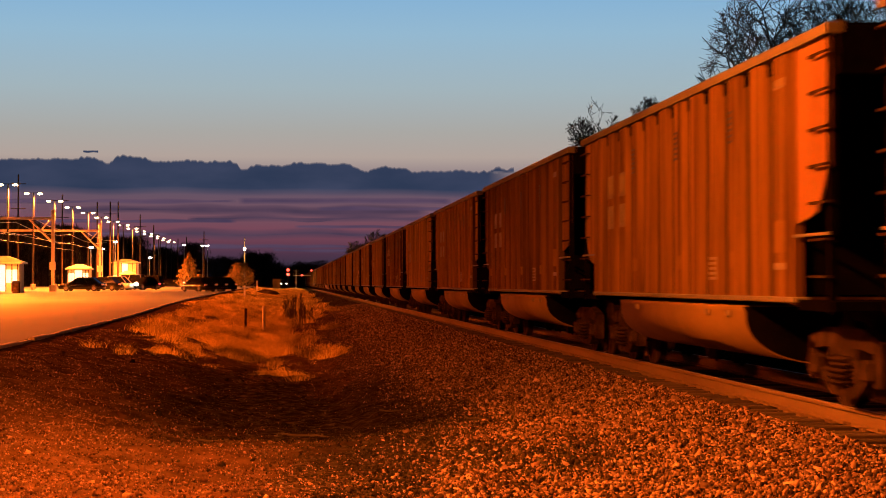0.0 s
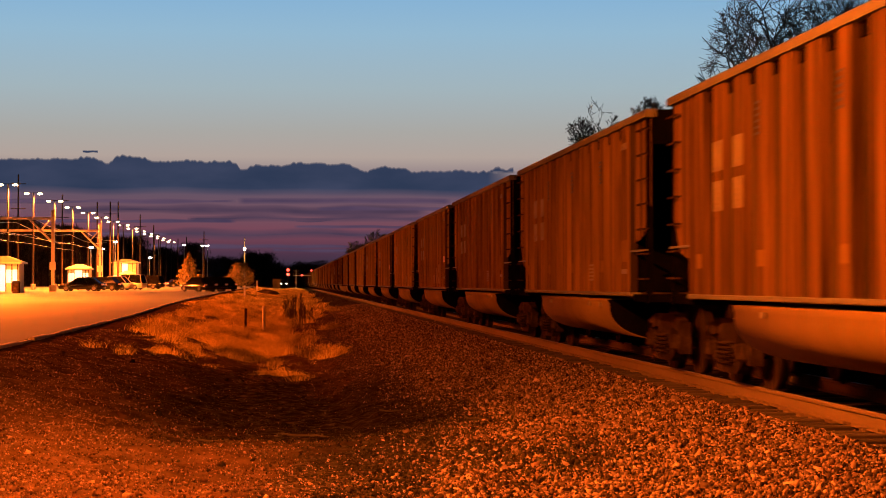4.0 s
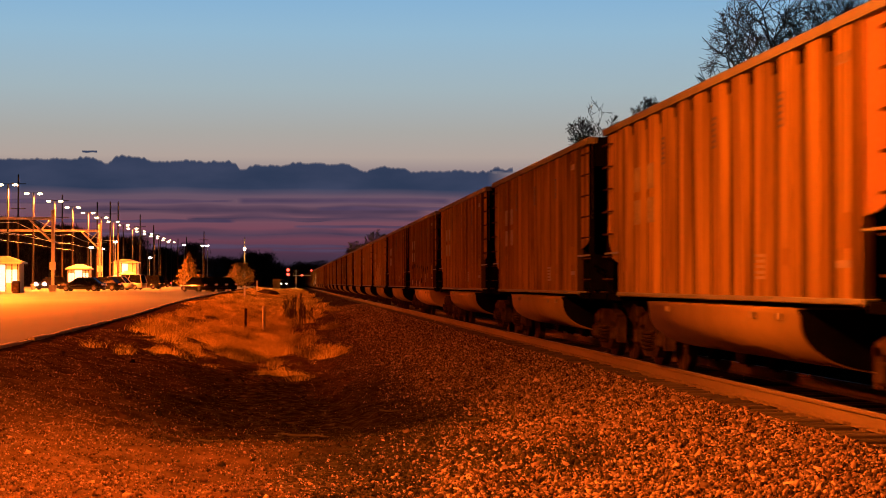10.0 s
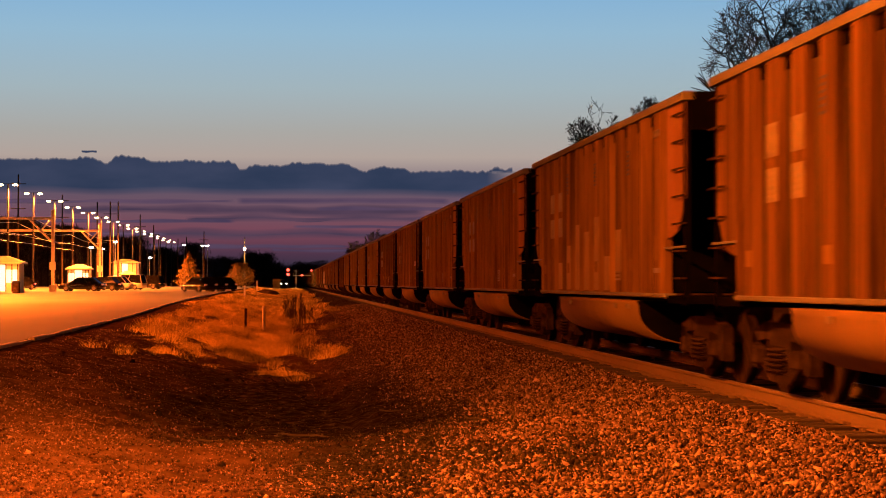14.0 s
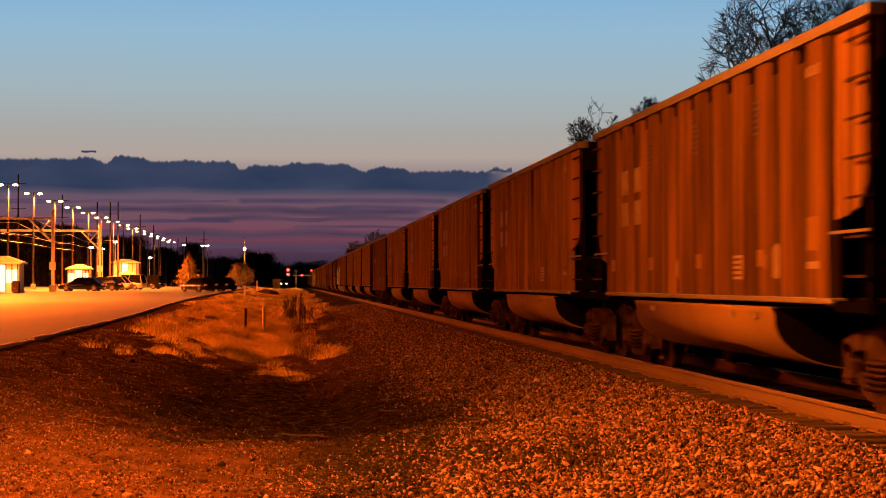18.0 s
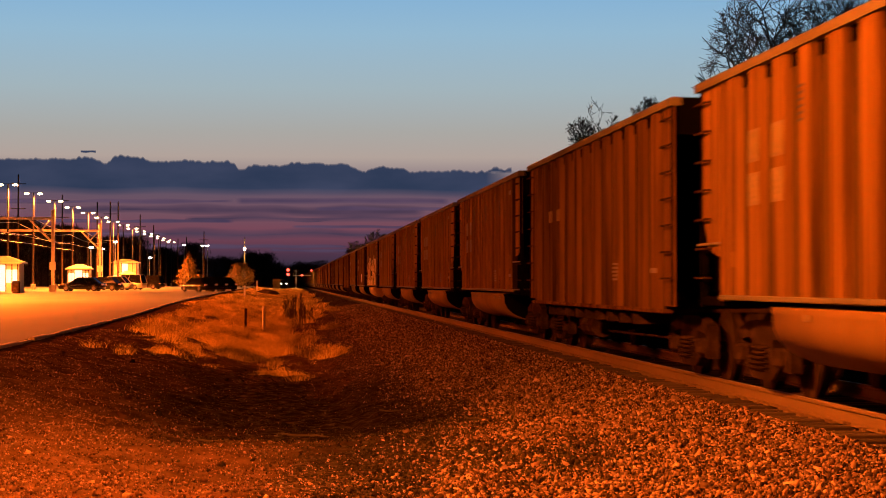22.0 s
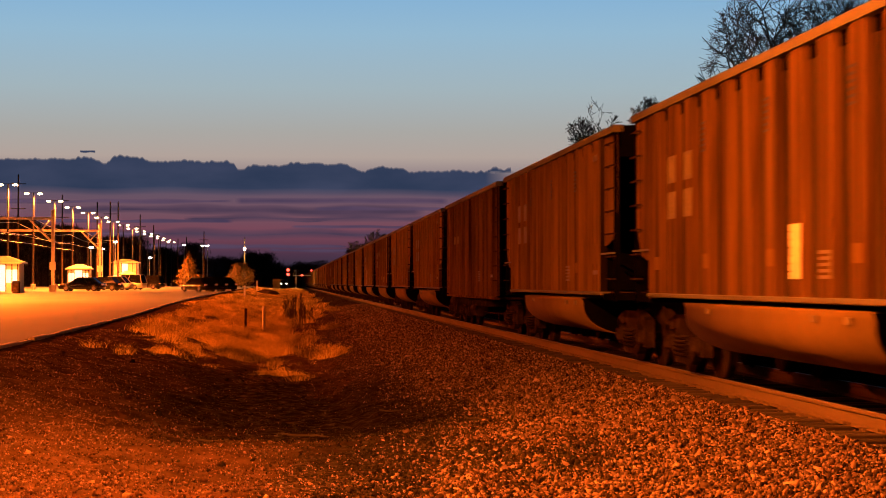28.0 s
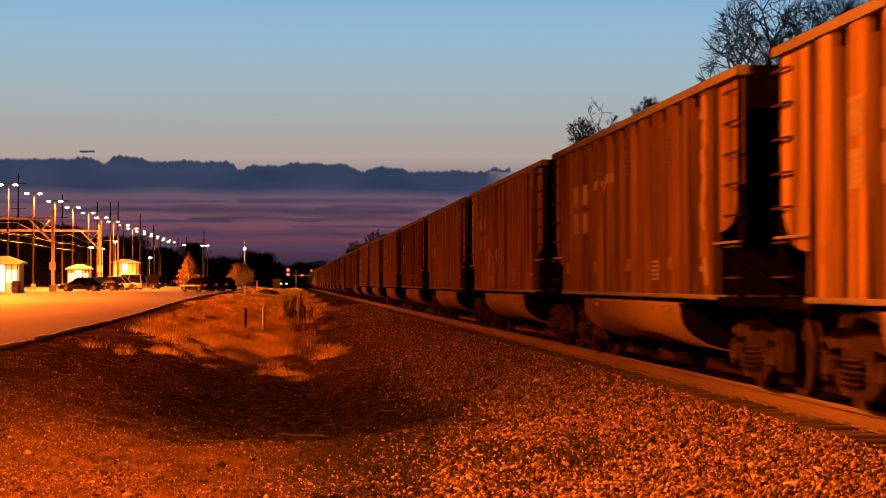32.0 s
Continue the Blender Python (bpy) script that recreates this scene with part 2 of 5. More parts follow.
def add_patches(m, scale, low, high):
    """Matted and fresh patches: whole tufts darker or paler than their neighbours."""
    t = m.node_tree
    b = t.nodes["Principled BSDF"]
    plain = b.inputs["Base Color"].links[0].from_socket
    co = node(t, "ShaderNodeTexCoord")
    mp = node(t, "ShaderNodeMapping")
    mp.inputs["Scale"].default_value = (1.0, .35, 1.6)
    t.links.new(co.outputs["Object"], mp.inputs[0])
    nz = node(t, "ShaderNodeTexNoise")
    nz.inputs["Scale"].default_value, nz.inputs["Detail"].default_value = scale, 4
    t.links.new(mp.outputs[0], nz.inputs["Vector"])
    amount = node(t, "ShaderNodeMapRange")
    amount.inputs[1].default_value, amount.inputs[2].default_value = .36, .64
    amount.inputs[3].default_value, amount.inputs[4].default_value = low, high
    t.links.new(nz.outputs[0], amount.inputs[0])
    tone = node(t, "ShaderNodeHueSaturation")
    t.links.new(amount.outputs[0], tone.inputs["Value"])
    t.links.new(plain, tone.inputs["Color"])
    t.links.new(tone.outputs[0], b.inputs["Base Color"])


add_patches(M["grass"], .9, .35, 1.75)
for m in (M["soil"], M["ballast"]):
    add_ditch_black(m, [g(.004, .1), g(.01, .12), g(.022, .14), g(.05, .12)])

# ---------------------------------------------------------------- mesh helpers


def mesh_ob(name, bm_or_data, mat, parent=None, label="", smooth=False):
    if isinstance(bm_or_data, bmesh.types.BMesh):
        me = bpy.data.meshes.new(name)
        bm_or_data.to_mesh(me)
        bm_or_data.free()
    else:
        me = bm_or_data
    if not me.materials:
        me.materials.append(mat)
    if smooth:
        for p in me.polygons:
            p.use_smooth = True
    ob = new(name, me)
    if parent is not None:
        ob.parent = parent
    if label:
        tagged(ob, label)
    return ob


def part(name, bm, mat, parent, label="", smooth=False):
    return mesh_ob(name, bm, mat, parent, label, smooth)


def share(ob, at, parent=None):
    """Another piece on the same mesh."""
    c = new(ob.name.split(".")[0], ob.data)
    c.parent = parent if parent is not None else ob.parent
    c.matrix_basis = at
    if "label" in ob:
        tagged(c, ob["label"])
    return c


def thing(name, at, label, category, group="", kind=""):
    ob = new(name)
    ob.empty_display_size = 0.3
    ob.matrix_basis = at if isinstance(at, Matrix) else pose(*at)
    return tagged(ob, label, category, group, kind)


def box(bm, x0, x1, y0, y1, z0, z1, bevel=0.0):
    r = bmesh.ops.create_cube(bm, size=1.0)["verts"]
    bmesh.ops.transform(bm, verts=r, matrix=Matrix.Translation(((x0 + x1) / 2, (y0 + y1) / 2, (z0 + z1) / 2)) @ Matrix.Diagonal((x1 - x0, y1 - y0, z1 - z0, 1)))
    if bevel:
        es = {e for v in r for e in v.link_edges}
        bmesh.ops.bevel(bm, geom=list(es), offset=bevel, segments=1, affect="EDGES")
    return r


def boxes(*specs, bevel=0.0):
    bm = bmesh.new()
    for s in specs:
        box(bm, *s, bevel=bevel)
    return bm


def rod(bm, a, b, r0, r1=None, sides=8):
    a, b = Vector(a), Vector(b)
    r1 = r0 if r1 is None else r1
    v = bmesh.ops.create_cone(bm, cap_ends=True, segments=sides, radius1=r0, radius2=r1, depth=(b - a).length)["verts"]
    q = (b - a).to_track_quat("Z", "Y").to_matrix().to_4x4()
    bmesh.ops.transform(bm, verts=v, matrix=Matrix.Translation((a + b) / 2) @ q)
    return v


def rods(*specs, sides=8):
    bm = bmesh.new()
    for s in specs:
        rod(bm, *s, sides=sides)
    return bm


def prism(profile, y0, y1):
    """A closed (x, z) outline drawn out along y."""
    bm = bmesh.new()
    a = [bm.verts.new((x, y0, z)) for x, z in profile]
    b = [bm.verts.new((x, y1, z)) for x, z in profile]
    n = len(profile)
    for i in range(n):
        bm.faces.new((a[i], a[(i + 1) % n], b[(i + 1) % n], b[i]))
    bm.faces.new(a[::-1])
    bm.faces.new(b)
    bmesh.ops.recalc_face_normals(bm, faces=bm.faces)
    return bm


def lathe(rings, sides=16):
    """Turned form: (radius, z) from the bottom up."""
    bm = bmesh.new()
    loops = [[bm.verts.new((r * math.cos(2 * math.pi * i / sides), r * math.sin(2 * math.pi * i / sides), z)) for i in range(sides)] for r, z in rings]
    for a, b in zip(loops, loops[1:]):
        for i in range(sides):
            bm.faces.new((a[i], a[(i + 1) % sides], b[(i + 1) % sides], b[i]))
    bm.faces.new(loops[0][::-1])
    bm.faces.new(loops[-1])
    return bm


def pipe(points, r, sides=5):
    """One unbroken round wire or tube through points."""
    bm = bmesh.new()
    loops = []
    for i, p in enumerate(points):
        p = Vector(p)
        ax = (Vector(points[min(i + 1, len(points) - 1)]) - Vector(points[max(i - 1, 0)])).normalized()
        u = ax.orthogonal().normalized()
        w = ax.cross(u)
        loops.append([bm.verts.new(p + u * (r * math.cos(2 * math.pi * k / sides)) + w * (r * math.sin(2 * math.pi * k / sides))) for k in range(sides)])
    for a, b in zip(loops, loops[1:]):
        for k in range(sides):
            bm.faces.new((a[k], a[(k + 1) % sides], b[(k + 1) % sides], b[k]))
    return bm


def raw(name, verts, faces):
    me = bpy.data.meshes.new(name)
    me.from_pydata(verts, [], faces)
    me.update()
    return me


def smoothstep(a, b, v):
    t = min(1.0, max(0.0, (v - a) / (b - a)))
    return t * t * (3 - 2 * t)


# ---------------------------------------------------------------- ground


def lot_z(y):
    return 0.0025 * (min(max(y, 0), 225) - 36)


KERB_X = -5.75


def kerb_x(y):
    return KERB_X - 0.8 * smoothstep(60, 120, y)


def ditch_z(y):
    near = -0.62 - 0.43 * smoothstep(20, 30, y)
    z = near + 0.25 * smoothstep(46, 90, y)
    return z + .9 * min(1, max(0, (y - 90) / 330))


def ground_z(x, y):
    """Height of the bare ground: lot edge, bank, ditch, ballast shoulder, track bed, land beyond."""
    kx, lot, low = kerb_x(y), lot_z(y), ditch_z(y)
    if x < kx - 0.1:
        return lot - 0.18
    if x < -0.9:
        u = (x - kx) / (-.9 - kx)
        return lot + 0.01 + (low - lot - 0.01) * (.75 * u + .25 * smoothstep(0, 1, u))
    if x < 0.6:
        return low
    if x < 5.35:
        return low + (-0.24 - low) * ((x - 0.6) / 4.75) ** 1.15
    if x < 8.1:
        return -0.24
    if x < 16:
        return -0.24 - 0.5 * smoothstep(8.1, 10, x) + 1.5 * smoothstep(10, 16, x)
    return 0.76 + 0.8 * smoothstep(16, 40, x)


def spread(stops):
    out = []
    for a, b, step in stops:
        n = max(1, round((b - a) / step))
        out += [a + (b - a) * i / n for i in range(n)]
    return out + [stops[-1][1]]


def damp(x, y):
    """How black the ditch bottom is, from 0 to 1."""
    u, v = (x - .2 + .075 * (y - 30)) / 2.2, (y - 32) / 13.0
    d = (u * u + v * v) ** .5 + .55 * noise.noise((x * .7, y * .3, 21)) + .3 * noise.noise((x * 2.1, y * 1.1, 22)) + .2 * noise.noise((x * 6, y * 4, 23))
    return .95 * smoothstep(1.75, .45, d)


def build_ground():
    xs = spread([(-3000, -200, 400), (-200, -40, 20), (-40, -8, 4), (-8, 6, .14), (6, 8.2, .5), (8.2, 16, 1), (16, 60, 6), (60, 300, 40), (300, 3000, 450)])
    ys = spread([(-60, 8, 6), (8, 14, 1), (14, 46, .2), (46, 90, .6), (90, 160, 2), (160, 460, 8), (460, 1000, 60), (1000, 4500, 500)])
    verts = []
    for y in ys:
        for x in xs:
            z = ground_z(x, y)
            if -6 < x < 6 and 8 < y < 160:
                w = smoothstep(5.4, 4.6, x) * smoothstep(KERB_X - .3, KERB_X + 1.8, x)
                rough = .5 * noise.noise((x * .35, y * .3, 1)) + .35 * noise.noise((x * 1.1, y * .9, 5)) + .22 * noise.noise((x * 3.1, y * 2.6, 9))
                z += w * rough * (.22 if x < 1.2 else .07) * smoothstep(155, 60, y)
            verts.append((x, y, z))
    nx = len(xs)
    faces = [(j * nx + i, j * nx + i + 1, (j + 1) * nx + i + 1, (j + 1) * nx + i) for j in range(len(ys) - 1) for i in range(nx - 1)]
    me = raw("ground", verts, faces)
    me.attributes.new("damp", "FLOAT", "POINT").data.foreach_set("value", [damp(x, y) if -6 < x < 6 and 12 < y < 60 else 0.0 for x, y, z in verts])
    ob = mesh_ob("ground", me, M["soil"], smooth=True)
    tagged(ob, "bare trackside dirt, ditch and gravel under sodium light", "ground", kind="structure")


build_ground()


def build_lot():
    ys = spread([(-30, 120, 6), (120, 430, 10)])
    verts, faces = [], []
    for y in ys:
        for x in (-75, -50, -30, -15, kerb_x(y) - .16):
            verts.append((x, y, lot_z(y) + (.02 if x > -20 else .05)))
    for j in range(len(ys) - 1):
        for i in range(4):
            a = j * 5 + i
            faces.append((a, a + 1, a + 6, a + 5))
    n = len(verts)
    ob = mesh_ob("parking_lot", raw("parking_lot", verts, faces), M["asphalt"], smooth=True)
    tagged(ob, "worn asphalt car park glowing under sodium lamps", "road", kind="structure")
    kerb = thing("kerb", (0, 0, 0), "low broken concrete kerb along the car park edge", "kerb", kind="structure")
    rng = random.Random(4)
    y = -6.0
    pieces = []
    for k in range(4):
        bm = boxes((-.075, .075, 0, 2.385, -.28, .055 + .006 * k), bevel=.02)
        for v in bm.verts:
            v.co += Vector((rng.uniform(-.01, .01), 0, rng.uniform(-.01, .01)))
        pieces.append(part("kerb_stone", bm, M["concrete"], kerb))
    k = 0
    while y < 330:
        turn = math.degrees(math.atan2(-(kerb_x(y + 2.4) - kerb_x(y)), 2.4))
        m = pose(kerb_x(y) + rng.uniform(-.012, .012), y, lot_z(y) + rng.uniform(-.012, .006), rng.uniform(-.15, .15), rng.uniform(-1, 1), turn)
        if k < 4:
            pieces[k].matrix_basis = m
        else:
            share(pieces[rng.randrange(4)], m)
        y += 2.4
        k += 1


build_lot()


def bank_left(y):
    """Where the crushed stone of the bank runs out into the ditch."""
    return -.3 + 1.5 * smoothstep(20, 27, y) + 1.6 * smoothstep(60, 130, y) + .9 * noise.noise((y * .22, 2, 2)) + .15 * noise.noise((y * 1.7, 5, 2))


def build_shoulder():
    """The packed ballast bank beside the track, under the loose stones."""
    ys = spread([(-10, 14, 2), (14, 70, .4), (70, 160, 2), (160, 900, 20)])
    nx = 21
    verts = []
    for y in ys:
        left = bank_left(y)
        for i in range(nx):
            x = left + (5.4 - left) * i / (nx - 1)
            verts.append((x, y, ground_z(x, y) + (.03 if i else -.08) + .02 * noise.noise((x * 1.3, y * 1.3, 4))))
    faces = [(j * nx + i, j * nx + i + 1, (j + 1) * nx + i + 1, (j + 1) * nx + i) for j in range(len(ys) - 1) for i in range(nx - 1)]
    me = raw("ballast_bank", verts, faces)
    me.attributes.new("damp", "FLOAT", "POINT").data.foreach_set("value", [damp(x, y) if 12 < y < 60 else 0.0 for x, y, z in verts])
    ob = mesh_ob("ballast_bank", me, M["ballast"], smooth=True)
    tagged(ob, "packed bank of crushed stone beside the rails", "gravel", kind="structure")


build_shoulder()


def rough_ground(x, y):
    return ground_z(x, y) + .22 * (.5 * noise.noise((x * .35, y * .3, 1)) + .35 * noise.noise((x * 1.1, y * .9, 5)) + .22 * noise.noise((x * 3.1, y * 2.6, 9)))

# ---------------------------------------------------------------- railway track
TRACK_X = 6.72
RAIL_PROFILE = [(-.07, -.185), (.07, -.185), (.07, -.172), (.012, -.155), (.009, -.05), (.034, -.038), (.036, -.006), (.03, 0), (-.03, 0), (-.036, -.006), (-.034, -.038), (-.009, -.05), (-.012, -.155), (-.07, -.172)]


def build_track():
    track = thing("railway_track", (TRACK_X, 0, 0), "rusty rails on dark timber ties in gravel ballast", "railway track", kind="structure")
    for s in (-1, 1):
        rail = part("rail", prism([(x + s * .755, z) for x, z in RAIL_PROFILE], -30, 900), M["rail"], track, "rusty brown rail with a worn head")
        part("railhead", prism([(s * .755 - .028, 0), (s * .755 + .028, 0), (s * .755 + .022, .004), (s * .755 - .022, .004)], -30, 900), M["railhead"], rail)
    rng = random.Random(7)
    tie = part("tie", boxes((-1.3, 1.3, -.115, .115, -.35, -.19), bevel=.012), M["tie"], track)
    plate = None
    y = 6.0
    first = True
    while y < 125:
        m = pose(rng.uniform(-.05, .05), y, rng.uniform(-.012, .006), 0, 0, rng.uniform(-1.2, 1.2))
        if first:
            tie.matrix_basis, t = m, tie
        else:
            t = share(tie, m)
        first = False
        if y < 70:
            if plate is None:
                bm = boxes((-.86, -.65, -.09, .09, -.19, -.172), (-.87, -.83, -.07, -.05, -.172, -.15), (-.87, -.83, .05, .07, -.172, -.15))
                plate = part("tie_plate", bm, M["rail"], t)
            else:
                share(plate, Matrix(), t)
        y += .54
    bm = bmesh.new()
    while y < 600:
        box(bm, -1.3, 1.3, y - .11, y + .11, -.35, -.195)
        y += .54
    tagged(part("far_ties", bm, M["tie"], track), kind="stuff")


STORE = {}
build_track()


def stones(name, label, count, place, size, seed, mat, shrink=None):
    """Loose angular stones in one mesh."""
    rng = np.random.default_rng(seed)
    octa = np.array([(1, 0, 0), (-1, 0, 0), (0, 1, 0), (0, -1, 0), (0, 0, 1), (0, 0, -1)], dtype=float)
    tri = np.array([(0, 2, 4), (2, 1, 4), (1, 3, 4), (3, 0, 4), (2, 0, 5), (1, 2, 5), (3, 1, 5), (0, 3, 5)])
    p = np.array([place(rng) for _ in range(count)])
    r = size * rng.lognormal(0, .36, (count, 1, 1))
    if shrink:
        r *= np.array([shrink(a, b) for a, b, c in p])[:, None, None]
    shape = (octa[None] + rng.uniform(-.48, .48, (count, 6, 3))) * rng.uniform(.45, 1.35, (count, 1, 3))
    q = rng.normal(size=(count, 4))
    q /= np.linalg.norm(q, axis=1, keepdims=True)
    w, x, y, z = q.T
    rot = np.stack([np.stack([1 - 2 * (y * y + z * z), 2 * (x * y - z * w), 2 * (x * z + y * w)], 1), np.stack([2 * (x * y + z * w), 1 - 2 * (x * x + z * z), 2 * (y * z - x * w)], 1), np.stack([2 * (x * z - y * w), 2 * (y * z + x * w), 1 - 2 * (x * x + y * y)], 1)], 1)
    v = np.einsum("nij,nkj->nki", rot, shape * r) + p[:, None]
    f = (tri[None] + 6 * np.arange(count)[:, None, None]).reshape(-1, 3)
    me = bpy.data.meshes.new(name)
    v = v.reshape(-1, 3)
    me.vertices.add(len(v))
    me.vertices.foreach_set("co", v.ravel().astype(np.float32))
    me.loops.add(len(f) * 3)
    me.loops.foreach_set("vertex_index", f.ravel().astype(np.int32))
    me.polygons.add(len(f))
    me.polygons.foreach_set("loop_start", np.arange(len(f), dtype=np.int32) * 3)
    me.update(calc_edges=True)
    # stones inside the black ditch patch take the near-black colours
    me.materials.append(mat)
    me.materials.append(M["near_black"])
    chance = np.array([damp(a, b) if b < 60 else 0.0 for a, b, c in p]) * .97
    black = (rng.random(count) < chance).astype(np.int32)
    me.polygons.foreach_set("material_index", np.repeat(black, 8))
    ob = mesh_ob(name, me, mat)
    return tagged(ob, label, "gravel", kind="stuff")


def on_ballast(rng):
    while True:
        y = 12.8 + 120 * rng.random() ** 3.1
        x = rng.uniform(-.9, 5.46)
        gap = x - bank_left(y)
        if gap < 2.4 and rng.random() > .12 + .37 * gap:
            continue
        return x, y, ground_z(x, y) + .03 + rng.uniform(-.008, .02)


def on_bed(rng):
    return rng.uniform(5.3, 8.2), 14 + 76 * rng.random() ** 1.5, rng.uniform(-.27, -.225)


def on_dirt(rng):
    while True:
        y = 14.5 + 40 * rng.random() ** 2.0
        x = rng.uniform(-5.4, 2.0)
        if rng.random() < .55 * damp(x, y):
            continue
        return x, y, rough_ground(x, y) + rng.uniform(-.006, .016)


def clod_place(rng):
    x, y = rng.uniform(-5.3, .8), 15.0 + 34 * rng.random() ** 1.3
    return x, y, rough_ground(x, y) - .02


def lump_place(rng):
    x, y = rng.uniform(-5.0, -1.2), rng.uniform(22, 40)
    return x, y, rough_ground(x, y) - .03


def edge_place(rng):
    x = rng.uniform(-3.7, 1.6)
    y = 44.5 - .25 * x + rng.normal(0, 1.4)
    return x, y, rough_ground(x, y) - .02


def pale_place(rng):
    x, y = rng.uniform(-1.9, .6), 14.6 + 3.2 * rng.random()
    return x, y, rough_ground(x, y)


stones("ballast_gravel", "angular grey crushed stone ballast on the shoulder", 190000, on_ballast, .0158, 11, M["stone"], lambda x, y: (.5 + .5 * smoothstep(0, 2.2, x - bank_left(y))) * (1 + max(0, y - 40) / 110))
stones("track_bed_gravel", "crushed stone between the dark ties", 20000, on_bed, .019, 12, M["stone"])
stones("dirt_clods", "dark clods and lumps of earth on the dirt", 420, clod_place, .045, 14, M["soil"])
stones("dirt_lumps", "large dark lumps of churned earth", 60, lump_place, .06, 16, M["soil"])
# black lumps stand for the weeds and shadow where the grass begins
stones("edge_clods", "black lumps for weeds and shadow along the dry grass edge", 300, edge_place, .04, 17, M["near_black"])
stones("pale_stones", "larger pale stones on the dirt", 260, pale_place, .027, 18, M["pebble"])
stones("fine_grit", "fine pale grit over the dirt", 60000, on_dirt, .0075, 15, M["pebble"])
stones("scattered_gravel", "small stones and clods strewn over dirt", 40000, on_dirt, .011, 13, M["pebble"])

for x, y, long, turn in ((.3, 27.0, .9, 60), (1.9, 31.0, .7, 75), (2.6, 25.5, .5, 30), (-.9, 24.5, .6, 70)):
    stick = thing("stick", (x, y, rough_ground(x, y) + .04, 0, 0, turn), "dark broken stick lying on the ground", "stick", "sticks on the ground")
    part("wood", pipe([(0, -long / 2, 0), (.03, -long / 6, .03), (-.02, long / 5, .02), (.02, long / 2, .04)], .016), M["bark"], stick)

# ---------------------------------------------------------------- coal cars
HALF, TOP, SILL, LONG = 1.57, 3.82, 1.147, 7.35
BAY = 1.3
RIBS = 12


def rib_bm(z0, z1, width, deep):
    """A hat-shaped side post; its base lies on the plane x = 0 and it stands out towards -x."""
    w, s = width / 2, .03
    prof = [(-w, 0), (-w + s, -deep), (w - s, -deep), (w, 0)]
    bm = bmesh.new()
    lo = [bm.verts.new((x, y, z0)) for y, x in prof]
    hi = [bm.verts.new((x, y, z1)) for y, x in prof]
    for i in range(3):
        bm.faces.new((lo[i], lo[i + 1], hi[i + 1], hi[i]))
    bm.faces.new(lo[::-1])
    bm.faces.new(hi)
    bmesh.ops.recalc_face_normals(bm, faces=bm.faces)
    return bm


def tub_bm():
    """The rounded belly between the trucks, closed at both ends."""
    prof = [(-HALF + .04, SILL - .085)]
    for i in range(49):
        a = math.pi * i / 48
        c = math.cos(a)
        prof.append((-(HALF - .06) * math.copysign(abs(c) ** .72, c), .98 - .62 * math.sin(a) ** .8))
    prof.append((HALF - .04, SILL - .085))
    return prism(prof, -3.82, 3.98)


def round_off(ob):
    """Smooth the long rounded faces, keep the flat ends."""
    for p in ob.data.polygons:
        p.use_smooth = abs(p.normal.y) < .5
    return ob


